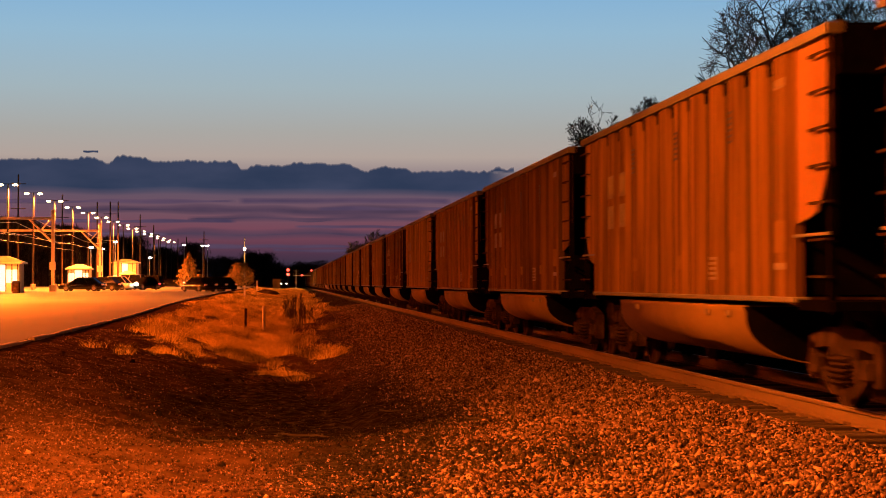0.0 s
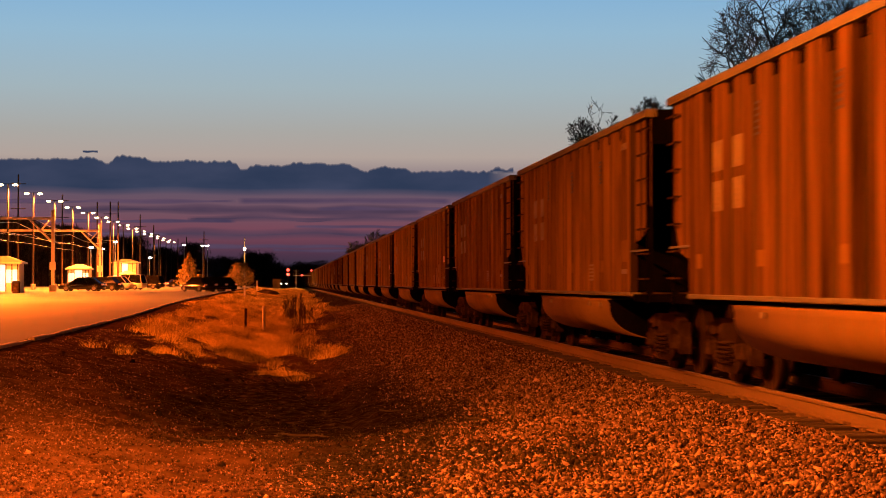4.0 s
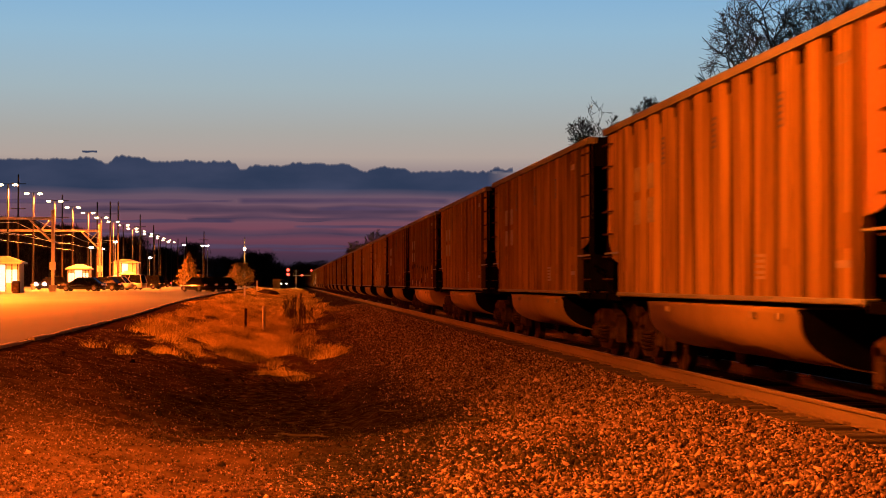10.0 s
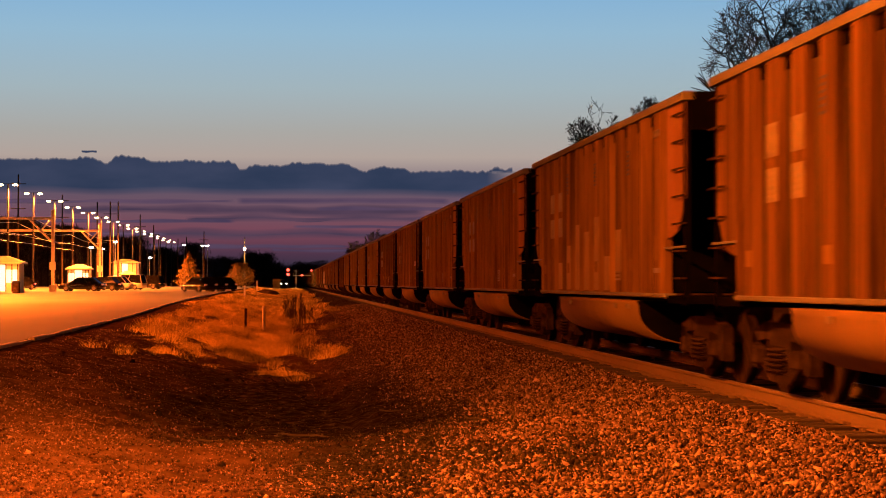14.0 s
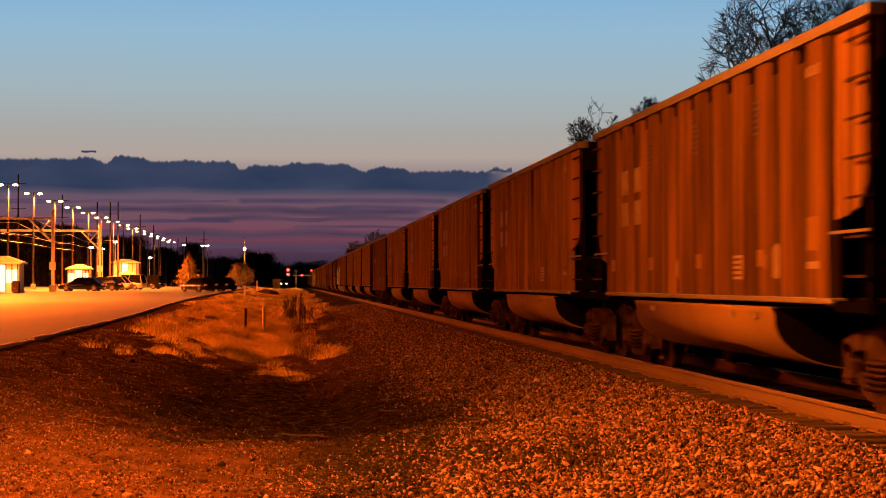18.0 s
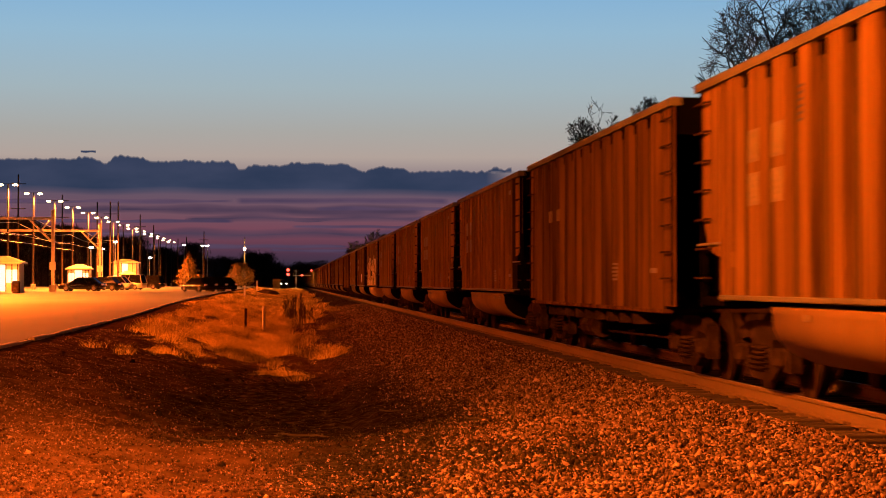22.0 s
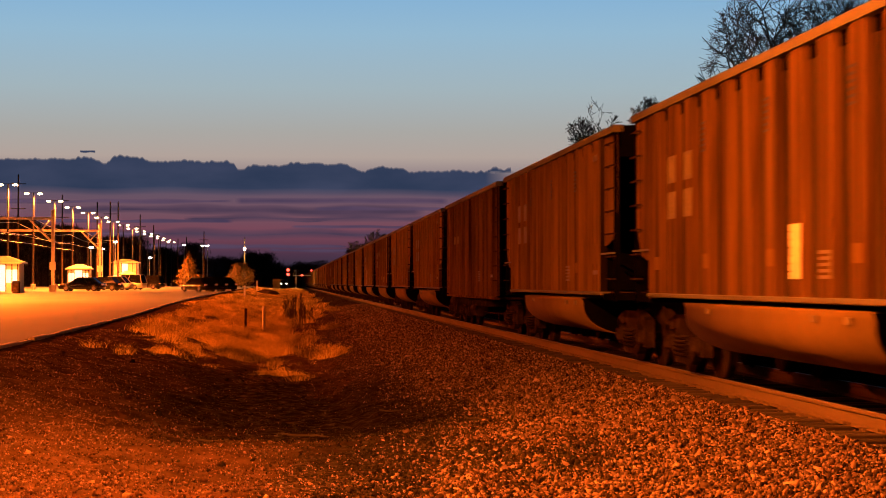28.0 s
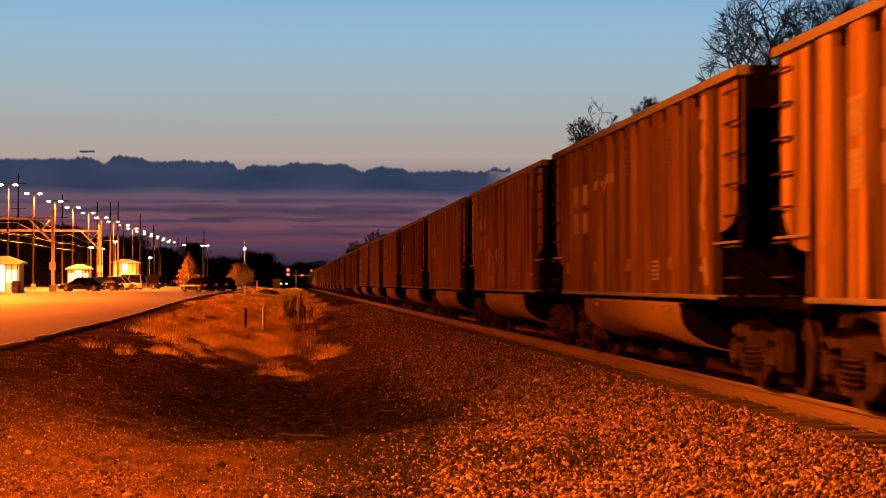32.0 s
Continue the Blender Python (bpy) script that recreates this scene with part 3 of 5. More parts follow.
def truck(parent, y):
    """A three-piece freight truck."""
    t = part("truck", boxes((-1.0, 1.0, -.2, .2, .42, .66), bevel=.03), M["iron"], parent)
    t.matrix_basis = pose(0, y, 0)
    if "side_frame" not in STORE:
        bm = bmesh.new()
        for prof in ([(-1.2, .6), (-.6, .66), (.6, .66), (1.2, .6), (1.2, .74), (.62, .86), (-.62, .86), (-1.2, .74)],
                     [(-.95, .42), (-.45, .17), (.45, .17), (.95, .42), (.95, .52), (.42, .27), (-.42, .27), (-.95, .52)],
                     [(-.5, .2), (-.32, .2), (-.32, .8), (-.5, .8)], [(.32, .2), (.5, .2), (.5, .8), (.32, .8)],
                     [(-1.22, .3), (-.98, .3), (-.98, .7), (-1.22, .7)], [(.98, .3), (1.22, .3), (1.22, .7), (.98, .7)], [(-.3, .58), (.3, .58), (.3, .8), (-.3, .8)]):
            one = prism(prof, -.07, .07)
            tmp = bpy.data.meshes.new("tmp")
            one.to_mesh(tmp)
            one.free()
            bm.from_mesh(tmp)
            bpy.data.meshes.remove(tmp)
        bmesh.ops.rotate(bm, verts=bm.verts, cent=(0, 0, 0), matrix=Matrix.Rotation(radians(90), 3, "Z"))
        STORE["side_frame"] = part("side_frame", bm, M["iron"], t)
        STORE["side_frame"].matrix_basis = pose(-1.0, 0, 0)
        coil = bmesh.new()
        loops = []
        for i in range(41):
            a = 2 * math.pi * i / 8
            c = Vector((.065 * math.cos(a), .065 * math.sin(a), .27 + .3 * i / 40))
            out = Vector((math.cos(a), math.sin(a), 0)) * .018
            loops.append([coil.verts.new(c + d) for d in (out, Vector((0, 0, .018)), -out, Vector((0, 0, -.018)))])
        for p, q in zip(loops, loops[1:]):
            for i in range(4):
                coil.faces.new((p[i], p[(i + 1) % 4], q[(i + 1) % 4], q[i]))
        STORE["spring"] = part("coil_spring", coil, M["iron"], t)
        STORE["spring"].matrix_basis = pose(-1.1, 0, 0)
        bm = boxes((-.07, .07, -.13, .13, -.11, .11), bevel=.03)
        STORE["bearing"] = part("bearing_cap", bm, M["iron"], t)
        STORE["bearing"].matrix_basis = pose(-1.08, -.89, .457)
        bm = lathe([(.08, -1.05), (.08, -.76), (.5, -.755), (.5, -.72), (.457, -.715), (.455, -.6), (.1, -.64), (.08, .64), (.455, .6), (.457, .715), (.5, .72), (.5, .755), (.08, .76), (.08, 1.05)], 24)
        bmesh.ops.rotate(bm, verts=bm.verts, cent=(0, 0, 0), matrix=Matrix.Rotation(radians(90), 3, "Y"))
        STORE["wheelset"] = part("wheelset", bm, M["iron"], t, smooth=False)
        STORE["wheelset"].matrix_basis = pose(0, -.89, .457)
    else:
        share(STORE["side_frame"], pose(-1.0, 0, 0), t)
        share(STORE["spring"], pose(-1.1, 0, 0), t)
        share(STORE["bearing"], pose(-1.08, -.89, .457), t)
        share(STORE["wheelset"], pose(0, -.89, .457), t)
    for dy in (-.17, .17):
        share(STORE["spring"], pose(-1.1, dy, 0), t)
    share(STORE["side_frame"], pose(1.0, 0, 0), t)
    share(STORE["bearing"], pose(-1.08, .89, .457), t)
    share(STORE["wheelset"], pose(0, .89, .457), t)
    return t


DEEP = .085
INNER = HALF - .01 - DEEP


def face_x(y, n, y1, width):
    """How far out the ribbed side stands at y."""
    step = 2 * (y1 - .02) / n
    off = abs((y + y1) / step % 1 - .5) * step
    return -INNER - .014 - (DEEP if off < width / 2 - .03 else 0)


def bars(spans, n, y1, width):
    """Flat painted bars (y0, y1, z0, z1), each one strip that follows the ribbed side."""
    bm = bmesh.new()
    for a, b, z0, z1 in spans:
        count = max(1, round((b - a) / .09))
        rings = []
        for i in range(count + 1):
            y = a + (b - a) * i / count
            x = face_x(y, n, y1, width)
            rings.append([bm.verts.new(v) for v in ((x - .006, y, z0), (x - .006, y, z1), (x, y, z1), (x, y, z0))])
        for p, q in zip(rings, rings[1:]):
            for i in range(4):
                bm.faces.new((p[i], p[(i + 1) % 4], q[(i + 1) % 4], q[i]))
        bm.faces.new(rings[0][::-1])
        bm.faces.new(rings[-1])
    bmesh.ops.recalc_face_normals(bm, faces=bm.faces)
    return bm


def comb(x, y0, y1, z0, z1, teeth, spine, upright=False, gap=.45):
    """One flat painted mark of parallel bars held by a spine; it stands 6 mm proud of the plane x."""
    pts = []
    long, wide = (z1 - z0, y1 - y0) if not upright else (y1 - y0, z1 - z0)
    pitch = long / (teeth - gap)
    pts.append((0, 0))
    for k in range(teeth):
        a = k * pitch
        b = a + pitch * (1 - gap)
        pts += [(wide, a), (wide, b)] + ([(spine, b), (spine, a + pitch)] if k < teeth - 1 else [(0, b)])
    bm = bmesh.new()
    loops = []
    for dx in (-.006, 0):
        loops.append([bm.verts.new((x + dx, y0 + (u if not upright else v), z0 + (v if not upright else u))) for u, v in pts])
    m = len(pts)
    for i in range(m):
        bm.faces.new((loops[0][i], loops[0][(i + 1) % m], loops[1][(i + 1) % m], loops[1][i]))
    bm.faces.new(loops[0])
    bm.faces.new(loops[1][::-1])
    bmesh.ops.recalc_face_normals(bm, faces=bm.faces)
    return bm


def corrugated(x, y1, n, width, z0, z1):
    """A side sheet pressed with hat-shaped ribs that stand out towards +x."""
    step, w, s_ = 2 * (y1 - .02) / n, width / 2, .03
    line = [(x, -y1)]
    for i in range(n):
        y = -y1 + step * (i + .5)
        line += [(x, y - w), (x + DEEP, y - w + s_), (x + DEEP, y + w - s_), (x, y + w)]
    line.append((x, y1))
    bm = bmesh.new()
    loops = [[bm.verts.new((a + dx, b, z)) for a, b in line] for dx in (0, -.012) for z in (z0, z1)]
    for a, b in ((0, 1), (3, 2), (1, 3), (2, 0)):
        for i in range(len(line) - 1):
            bm.faces.new((loops[a][i], loops[a][i + 1], loops[b][i + 1], loops[b][i]))
    for i in (0, -1):
        bm.faces.new((loops[0][i], loops[1][i], loops[3][i], loops[2][i]))
    bmesh.ops.recalc_face_normals(bm, faces=bm.faces)
    return bm


def coal_car(belly, paint, flush, label):
    """A high-sided coal gondola at the origin, lengthwise along y; its -x side faces the car park. flush: corner panels level with the side."""
    car = thing("coal_car", (0, 0, 0), label, "freight car", "cars of the coal train")
    z0 = SILL if belly else .93
    y1 = LONG - (BAY if belly else .75)
    n, width = (RIBS, .56) if belly else (RIBS + 1, .5)
    for s in (-1, 1):
        if s < 0:
            # darker paint on this sheet stands for shade between the ribs
            part("side_sheet", boxes((-INNER - .012, -INNER + .012, -y1, y1, z0, TOP - .1)), M["recess"], car, "side sheet darkened for the shade between the ribs")
            # black strip stands for the chord's shadow at the top of each recess
            part("chord_gusset", boxes((-INNER - .03, -INNER - .013, -y1, y1, TOP - .26, TOP - .116)), M["shade_black"], car, "black strip standing for the shadow under the top chord")
        else:
            part("side_sheet", corrugated(INNER + .012, y1, n, width, z0, TOP - .14), paint, car)
        out = HALF + (.03 if s < 0 else 0)
        chord = prism([(s * (INNER - .05), TOP - .115), (s * out, TOP - .115), (s * (out + .005), TOP - .02), (s * (out - .02), TOP), (s * (INNER - .05), TOP)], -LONG, LONG)
        part("top_chord", chord, M["chord"], car, "pale top chord")
        xa, xb = sorted((s * (INNER - .05), s * (HALF + .02)))
        part("side_sill", boxes((xa, xb, -y1 - .1, y1 + .1, z0 - .03, z0 + .03), bevel=.012), M["chord"] if belly else paint, car)
        # end faces are coloured near-black to stand for their shade
        part("end_wall", boxes((-INNER, INNER, s * (y1 - .03) - .02, s * (y1 - .03) + .02, 1.2, TOP - .1)), M["shade_black"], car)
        part("end_chord", boxes((-INNER, INNER, s * (LONG - .08) - .08, s * (LONG - .08) + .08, TOP - .5, TOP - .004)), M["shade_black"], car)
        # corner bays
        for side in (-1, 1):
            bm = bmesh.new()
            deep = .03 if flush or not belly or s > 0 else .06
            if belly:
                end = LONG - .1
                low = 0 if s < 0 else -.3
                outline = [(y1, TOP - .112), (end, TOP - .112), (end, 2.42 + low), (end - .14, 2.38 + low), (end - .28, 2.2 + low), (end - .46, 2.02 + low), (y1 + .35, 1.95 + low), (y1, 1.92 + low)]
            else:
                outline = [(y1, TOP - .112), (LONG - .02, TOP - .112), (LONG - .02, 1.0), (y1, 1.0)]
            vs = [bm.verts.new((side * (HALF - deep), s * a, b)) for a, b in outline]
            f = bm.faces.new(vs)
            ext = bmesh.ops.extrude_face_region(bm, geom=[f])["geom"]
            bmesh.ops.translate(bm, verts=[e for e in ext if isinstance(e, bmesh.types.BMVert)], vec=(-side * .02, 0, 0))
            bmesh.ops.recalc_face_normals(bm, faces=bm.faces)
            part("corner_panel", bm, paint if s > 0 else M["panel"] if flush and belly else paint if not belly else M["steel"], car)
            part("corner_post", boxes((side * (HALF - .06) - .04, side * (HALF - .06) + .04, s * (LONG - .14) - .04, s * (LONG - .14) + .04, 1.02, TOP - .112)), M["shade_black"], car)
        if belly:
            part("slope_sheet", boxes((-INNER, INNER, s * (y1 - .1) - .02, s * (y1 - .1) + .02, 1.25, 2.9)), M["shade_black"], car)
            part("platform", boxes((-HALF + .02, HALF - .02, min(s * (y1 + .1), s * (LONG - .02)), max(s * (y1 + .1), s * (LONG - .02)), 1.04, 1.15), bevel=.01), M["shade_black"], car)
            # near posts beside recessed panels carry the same painted shade
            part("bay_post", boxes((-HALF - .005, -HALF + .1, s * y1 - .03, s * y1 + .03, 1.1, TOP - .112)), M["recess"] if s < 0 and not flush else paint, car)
            part("handrail", boxes((-HALF - .01, -HALF + .015, min(s * (y1 + .05), s * (LONG - .05)), max(s * (y1 + .05), s * (LONG - .05)), 1.78, 1.81)), M["chord"], car)
        yy = s * (LONG - .34)
        for k in range(7):
            z = 1.38 + k * .36
            if "rung" not in STORE:
                STORE["rung"] = part("rung", boxes((-.016, .0, -.28, .28, -.013, .013), (-.016, .06, -.28, -.255, -.013, .013), (-.016, .06, .255, .28, -.013, .013)), M["iron"], car)
                STORE["rung"].matrix_basis = pose(-HALF - .03, yy, z)
            else:
                share(STORE["rung"], pose(-HALF - .03, yy, z), car)
        part("coupler", boxes((-.12, .12, min(s * (LONG - .4), s * 8.02), max(s * (LONG - .4), s * 8.02), .76, .98), (-.19, .19, min(s * 7.85, s * 8.08), max(s * 7.85, s * 8.08), .72, 1.02), bevel=.02), M["iron"], car)
        truck(car, s * 6.1)
    part("floor", boxes((-INNER, INNER, -y1, y1, z0 - .02, z0 + .03), (-.35, .35, -LONG + .1, LONG - .1, .72, z0 - .03)), M["iron"], car)
    rib = None
    step = 2 * (y1 - .02) / n
    for i in range(n):
        y = -y1 + step * (i + .5)
        if rib is None:
            rib = part("rib", rib_bm(z0 + .02, TOP - .118, width, DEEP), paint, car)
            rib.matrix_basis = pose(-INNER - .012, y, 0)
        else:
            share(rib, pose(-INNER - .012, y, 0))
    if belly:
        round_off(part("belly", tub_bm(), M["tub"], car, "rounded dusty belly plate"))
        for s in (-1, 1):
            # caps coloured near-black, as the belly ends face away from the lamps
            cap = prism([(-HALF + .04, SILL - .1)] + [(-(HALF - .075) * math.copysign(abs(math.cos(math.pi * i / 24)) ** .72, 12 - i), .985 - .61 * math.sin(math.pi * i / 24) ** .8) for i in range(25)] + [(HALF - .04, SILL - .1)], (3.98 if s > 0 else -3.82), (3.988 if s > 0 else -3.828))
            part("belly_end", cap, M["shade_black"], car, "black end plate with its shade in the colour")
        for y in (-3.1, -2.0, 2.6):
            part("reflector", boxes((-HALF + .03, -HALF + .055, y - .1, y + .1, .93, 1.0)), M["mark_dim"], car, "dull dusty reflector patch")
    else:
        for i in range(9):
            y = -4.4 + 1.1 * i
            part("cross_bearer", boxes((-HALF + .02, HALF - .02, y - .06, y + .06, .7, .86), bevel=.01), M["iron"], car)
        part("air_reservoir", rods(((-1.1, .8, .55), (-1.1, 2.2, .55), .2), sides=12), M["iron"], car)
        part("brake_rod", rods(((-1.0, -4.6, .5), (-1.0, 4.2, .45), .02)), M["iron"], car)
    # lettering too small to read, as bars
    step = 2 * (y1 - .02) / n
    face = -INNER - .012 - DEEP - .001
    rib_y = [-y1 + step * (i + .5) for i in range(n)]
    if belly:
        for ya, yb, za, zb in ((3.27, 3.73, 2.66, 3.02), (4.27, 4.73, 2.66, 3.02), (3.27, 3.73, 2.18, 2.54), (4.27, 4.73, 2.18, 2.54)):
            part("stencil", bars([(ya, yb, za, zb)], n, y1, width), M["stencil"], car, "white stencilled lettering, worn")
            upright = za > 2.5
            part("lettering", comb(face - .006, ya + .03, yb - .05, za + .04, zb - .04, 5, .03, upright), M["mark_dim"], car, "worn white letter bars")
        for r in (rib_y[2], rib_y[5], rib_y[8], rib_y[11]):
            part("reflector_patch", boxes((face - .008, face, r - .13, r + .13, 1.5, 1.68)), M["patch"], car, "small yellow reflector patch")
            if r < 5:
                part("weld_mark", comb(face, r + .04, r + .24, 2.95, 3.32, 6, .02, gap=.6), M["weld"], car, "row of short black weld marks")
        part("placard", boxes((face - .008, face, rib_y[0] - .2, rib_y[0] + .2, 1.64, 1.97)), M["patch"], car, "plain orange placard")
        part("car_number", comb(face, rib_y[0] - .2, rib_y[0] + .2, 3.36, 3.46, 6, .015, True), M["stencil"], car, "faded lettering bars")
    else:
        part("stencil", comb(face, rib_y[9] - .2, rib_y[9] + .2, 2.5, 2.72, 4, .03, True), M["tub"], car, "faded stencilled lettering")
        part("stencil", comb(face, rib_y[10] - .2, rib_y[10] + .2, 2.5, 2.72, 4, .03, True), M["tub"], car, "faded stencilled lettering")
    part("data_panel", comb(face, rib_y[3] - .21, rib_y[3] + .21, 1.36, 1.635, 5, .05), M["mark_dim"], car, "small white data panel")
    part("data_strip", boxes((face - .006, face, rib_y[0] - .21, rib_y[0] + .21, 1.46, 1.53)), M["mark_dim"], car, "white data strip")
    return car


STEP = 16.18


def front_y(t):
    """Where the near end of the first car stands at t seconds."""
    return 17.054 - 17.9866 * t - .003309 * t * t


CARS = 64
PROTO = {
    "mid": coal_car(True, M["steel"], False, "brown high-sided coal gondola car with a rounded belly"),
    "mid_flush": coal_car(True, M["steel"], True, "brown coal gondola car with bright orange corner panels"),
    "light": coal_car(True, M["steel_light"], True, "tan-brown coal gondola car with bright corner panels"),
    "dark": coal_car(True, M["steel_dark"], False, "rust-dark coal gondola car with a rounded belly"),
    "flat": coal_car(False, M["steel_b"], True, "dark brown ribbed coal gondola car with a flat open underframe"),
}
LOOKS = {0: "mid_flush", 3: "light", 8: "light", 10: "mid_flush", 11: "light", 16: "mid_flush", 21: "mid_flush", 24: "mid_flush", 27: "mid_flush", 28: "mid_flush", 29: "mid_flush",
         34: "mid_flush", 35: "light", 25: "flat", 33: "flat", 44: "flat", 1: "dark", 4: "dark", 6: "mid", 15: "dark", 20: "dark", 26: "mid", 31: "dark", 36: "dark"}


def blob(rng, cy, cz, w, h, n, y1, width, mat, car, slant=0.0):
    """One spray-painted stroke or letter body: a ragged upright patch that follows the ribs."""
    bm = bmesh.new()
    cols = max(3, round(w / .08))
    lift = .008 if mat is M["black"] else .006
    rings = []
    for i in range(cols + 1):
        a = cy - w / 2 + w * i / cols
        k = abs(i / cols - .5) * 2
        edge = h / 2 * (1 - .6 * k ** 3)
        x = face_x(a, n, y1, width)
        mid = cz + slant * (i / cols - .5)
        lo, hi = mid - edge * rng.uniform(.86, 1.06), mid + edge * rng.uniform(.86, 1.06)
        rings.append([bm.verts.new(v) for v in ((x - lift, a, lo), (x - lift, a, hi), (x, a, hi), (x, a, lo))])
    for p, q in zip(rings, rings[1:]):
        for i in range(4):
            bm.faces.new((p[i], p[(i + 1) % 4], q[(i + 1) % 4], q[i]))
    bm.faces.new(rings[0][::-1])
    bm.faces.new(rings[-1])
    bmesh.ops.recalc_face_normals(bm, faces=bm.faces)
    return part("graffiti", bm, mat, car, "spray-painted graffiti")


def repaint(car, kind, mat):
    """Give one part of a single car a paint of its own."""
    for o in car.children:
        if o.name.startswith(kind):
            o.data = o.data.copy()
            o.data.materials[0] = mat


def paint_up(car, k):
    """What sets single cars apart: graffiti and patches."""
    rng = random.Random(900 + k)
    n, y1, width = RIBS, LONG - BAY, .56
    step = 2 * (y1 - .02) / n
    rib_y = [-y1 + step * (i + .5) for i in range(n)]
    face = -INNER - .012 - DEEP - .009

    def block(ya, yb, za, zb, mat, label="spray-painted graffiti"):
        part("graffiti", bars([(ya, yb, za, zb)], n, y1, width), mat, car, label)

    if k == 30:
        # tall cream block letters with black gaps between and inside them
        for ya, yb, top in ((-5.5, -3.9, 2.75), (-3.8, -1.9, 2.95), (-1.8, .2, 2.7), (.3, 2.5, 2.85), (2.6, 3.9, 2.6), (4.6, 5.7, 2.5)):
            block(ya, yb, 1.2, top, M["cream"], "cream block letter, spray-painted")
        for ya, yb, za, zb in ((-4.9, -4.5, 1.9, 2.4), (-3.3, -2.5, 1.2, 1.6), (-3.0, -2.3, 2.35, 2.96), (-1.4, -.3, 1.75, 2.05), (-1.1, -.6, 2.3, 2.72),
                               (.7, 1.3, 1.5, 2.1), (1.3, 2.0, 1.85, 2.45), (3.0, 3.3, 1.2, 1.9), (3.9, 4.6, 1.2, 2.6), (5.0, 5.4, 1.8, 2.1)):
            part("graffiti", bars([(ya, yb, za, zb + .01)], n, y1, width), M["black"], car, "black gap in the block letters").location.x = -.004
        block(4.27, 5.75, 2.62, 2.92, M["stencil"], "pale overspray")
        repaint(car, "belly", M["cream_belly"])
    elif k == 14:
        for i in range(11):
            blob(rng, 5.2 - .85 * i, 2.0 + rng.uniform(-.08, .08) - .02 * i, .55, .15, n, y1, width, M["black"], car, rng.uniform(-.3, .3))
        for cy, cz, w, h in ((4.9, 1.4, .7, .2), (2.9, 1.36, .8, .2), (1.2, 1.34, .8, .22), (-.6, 1.4, .7, .2)):
            blob(rng, cy, cz, w, h, n, y1, width, M["black"], car)
            blob(rng, cy - .5, cz - .05, .4, .25, n, y1, width, M["mark_dim"], car)
        repaint(car, "belly", M["cream_belly"])
    elif k == 16:
        # drips and fades of pale paint up the ribs
        for i, top in ((9, 1.7), (8, 2.0), (7, 2.35), (6, 2.2), (5, 2.42), (4, 1.75), (3, 2.15)):
            r = rib_y[i]
            block(r - .24, r + .2, 1.2 if i != 3 else 1.5, top, M["cream_thin"], "thin pale graffiti paint")
            if i > 4:
                block(r + .3, r + .62, 1.2, top - .35 - .1 * (i % 2), M["cream_thin"], "thin pale graffiti paint")
        for cy, cz, h in ((3.9, 1.66, .42), (3.1, 1.7, .2), (2.0, 1.98, .25), (.1, 2.1, .45)):
            blob(rng, cy, cz, .26, h, n, y1, width, M["black"], car)
    elif k == 37:
        for cy, cz, w, h in ((2.6, 1.75, .9, .9), (1.7, 1.6, .9, .8), (1.0, 2.0, .5, .5), (2.1, 1.35, 1.4, .3)):
            blob(rng, cy, cz, w, h, n, y1, width, M["cream_thin"], car, rng.uniform(-.3, .3))
        blob(rng, 2.0, 1.95, .2, .3, n, y1, width, M["black"], car)
        blob(rng, 1.2, 1.9, .2, .25, n, y1, width, M["black"], car)
    elif k == 36:
        for i in range(7):
            blob(rng, rib_y[0] + rng.uniform(-.12, .12), 1.5 + .33 * i, .3, .36, n, y1, width, M["cream_thin"], car, rng.uniform(-.3, .3))
        for cy, cz in ((3.6, 2.85), (2.4, 2.95), (1.7, 2.8), (1.3, 3.0)):
            blob(rng, cy, cz, .4, .16, n, y1, width, M["stencil"], car, rng.uniform(-.3, .3))
    elif k == 31:
        part("graffiti", comb(face, rib_y[4] - .2, rib_y[4] + .2, 1.36, 1.92, 7, .34, gap=.15), M["mark"], car, "white painted patch")
    elif k in (9, 19, 7):
        block(rib_y[0] - .22, rib_y[0] + .22, 2.0, 2.2, M["orange_patch"], "orange primer patch")
        if k == 7:
            for i, top in ((3, 1.85), (2, 1.95), (4, 1.6)):
                block(rib_y[i] - .2, rib_y[i] + .2, 1.3, top, M["cream_thin"], "pale smudge of paint")
    elif k in (6, 20):
        blob(rng, 1.0, 1.5, .4, .3, n, y1, width, M["mark_dim"], car)
        blob(rng, -3.9, 1.55, .3, .4, n, y1, width, M["mark_dim"], car)


rng = random.Random(77)
used, CAR = set(), []
for k in range(-1, CARS):
    look_ = LOOKS.get(k) or rng.choice(("mid", "mid", "mid", "dark", "mid_flush"))
    at = pose(TRACK_X, front_y(0) + LONG + STEP * k, 0)
    if look_ in used:
        CAR.append((k, copy_thing(PROTO[look_], at)))
    else:
        used.add(look_)
        PROTO[look_].matrix_basis = at
        CAR.append((k, PROTO[look_]))
for k, car in CAR:
    paint_up(car, k)

# ---------------------------------------------------------------- car park: lamps, gantries, shelters


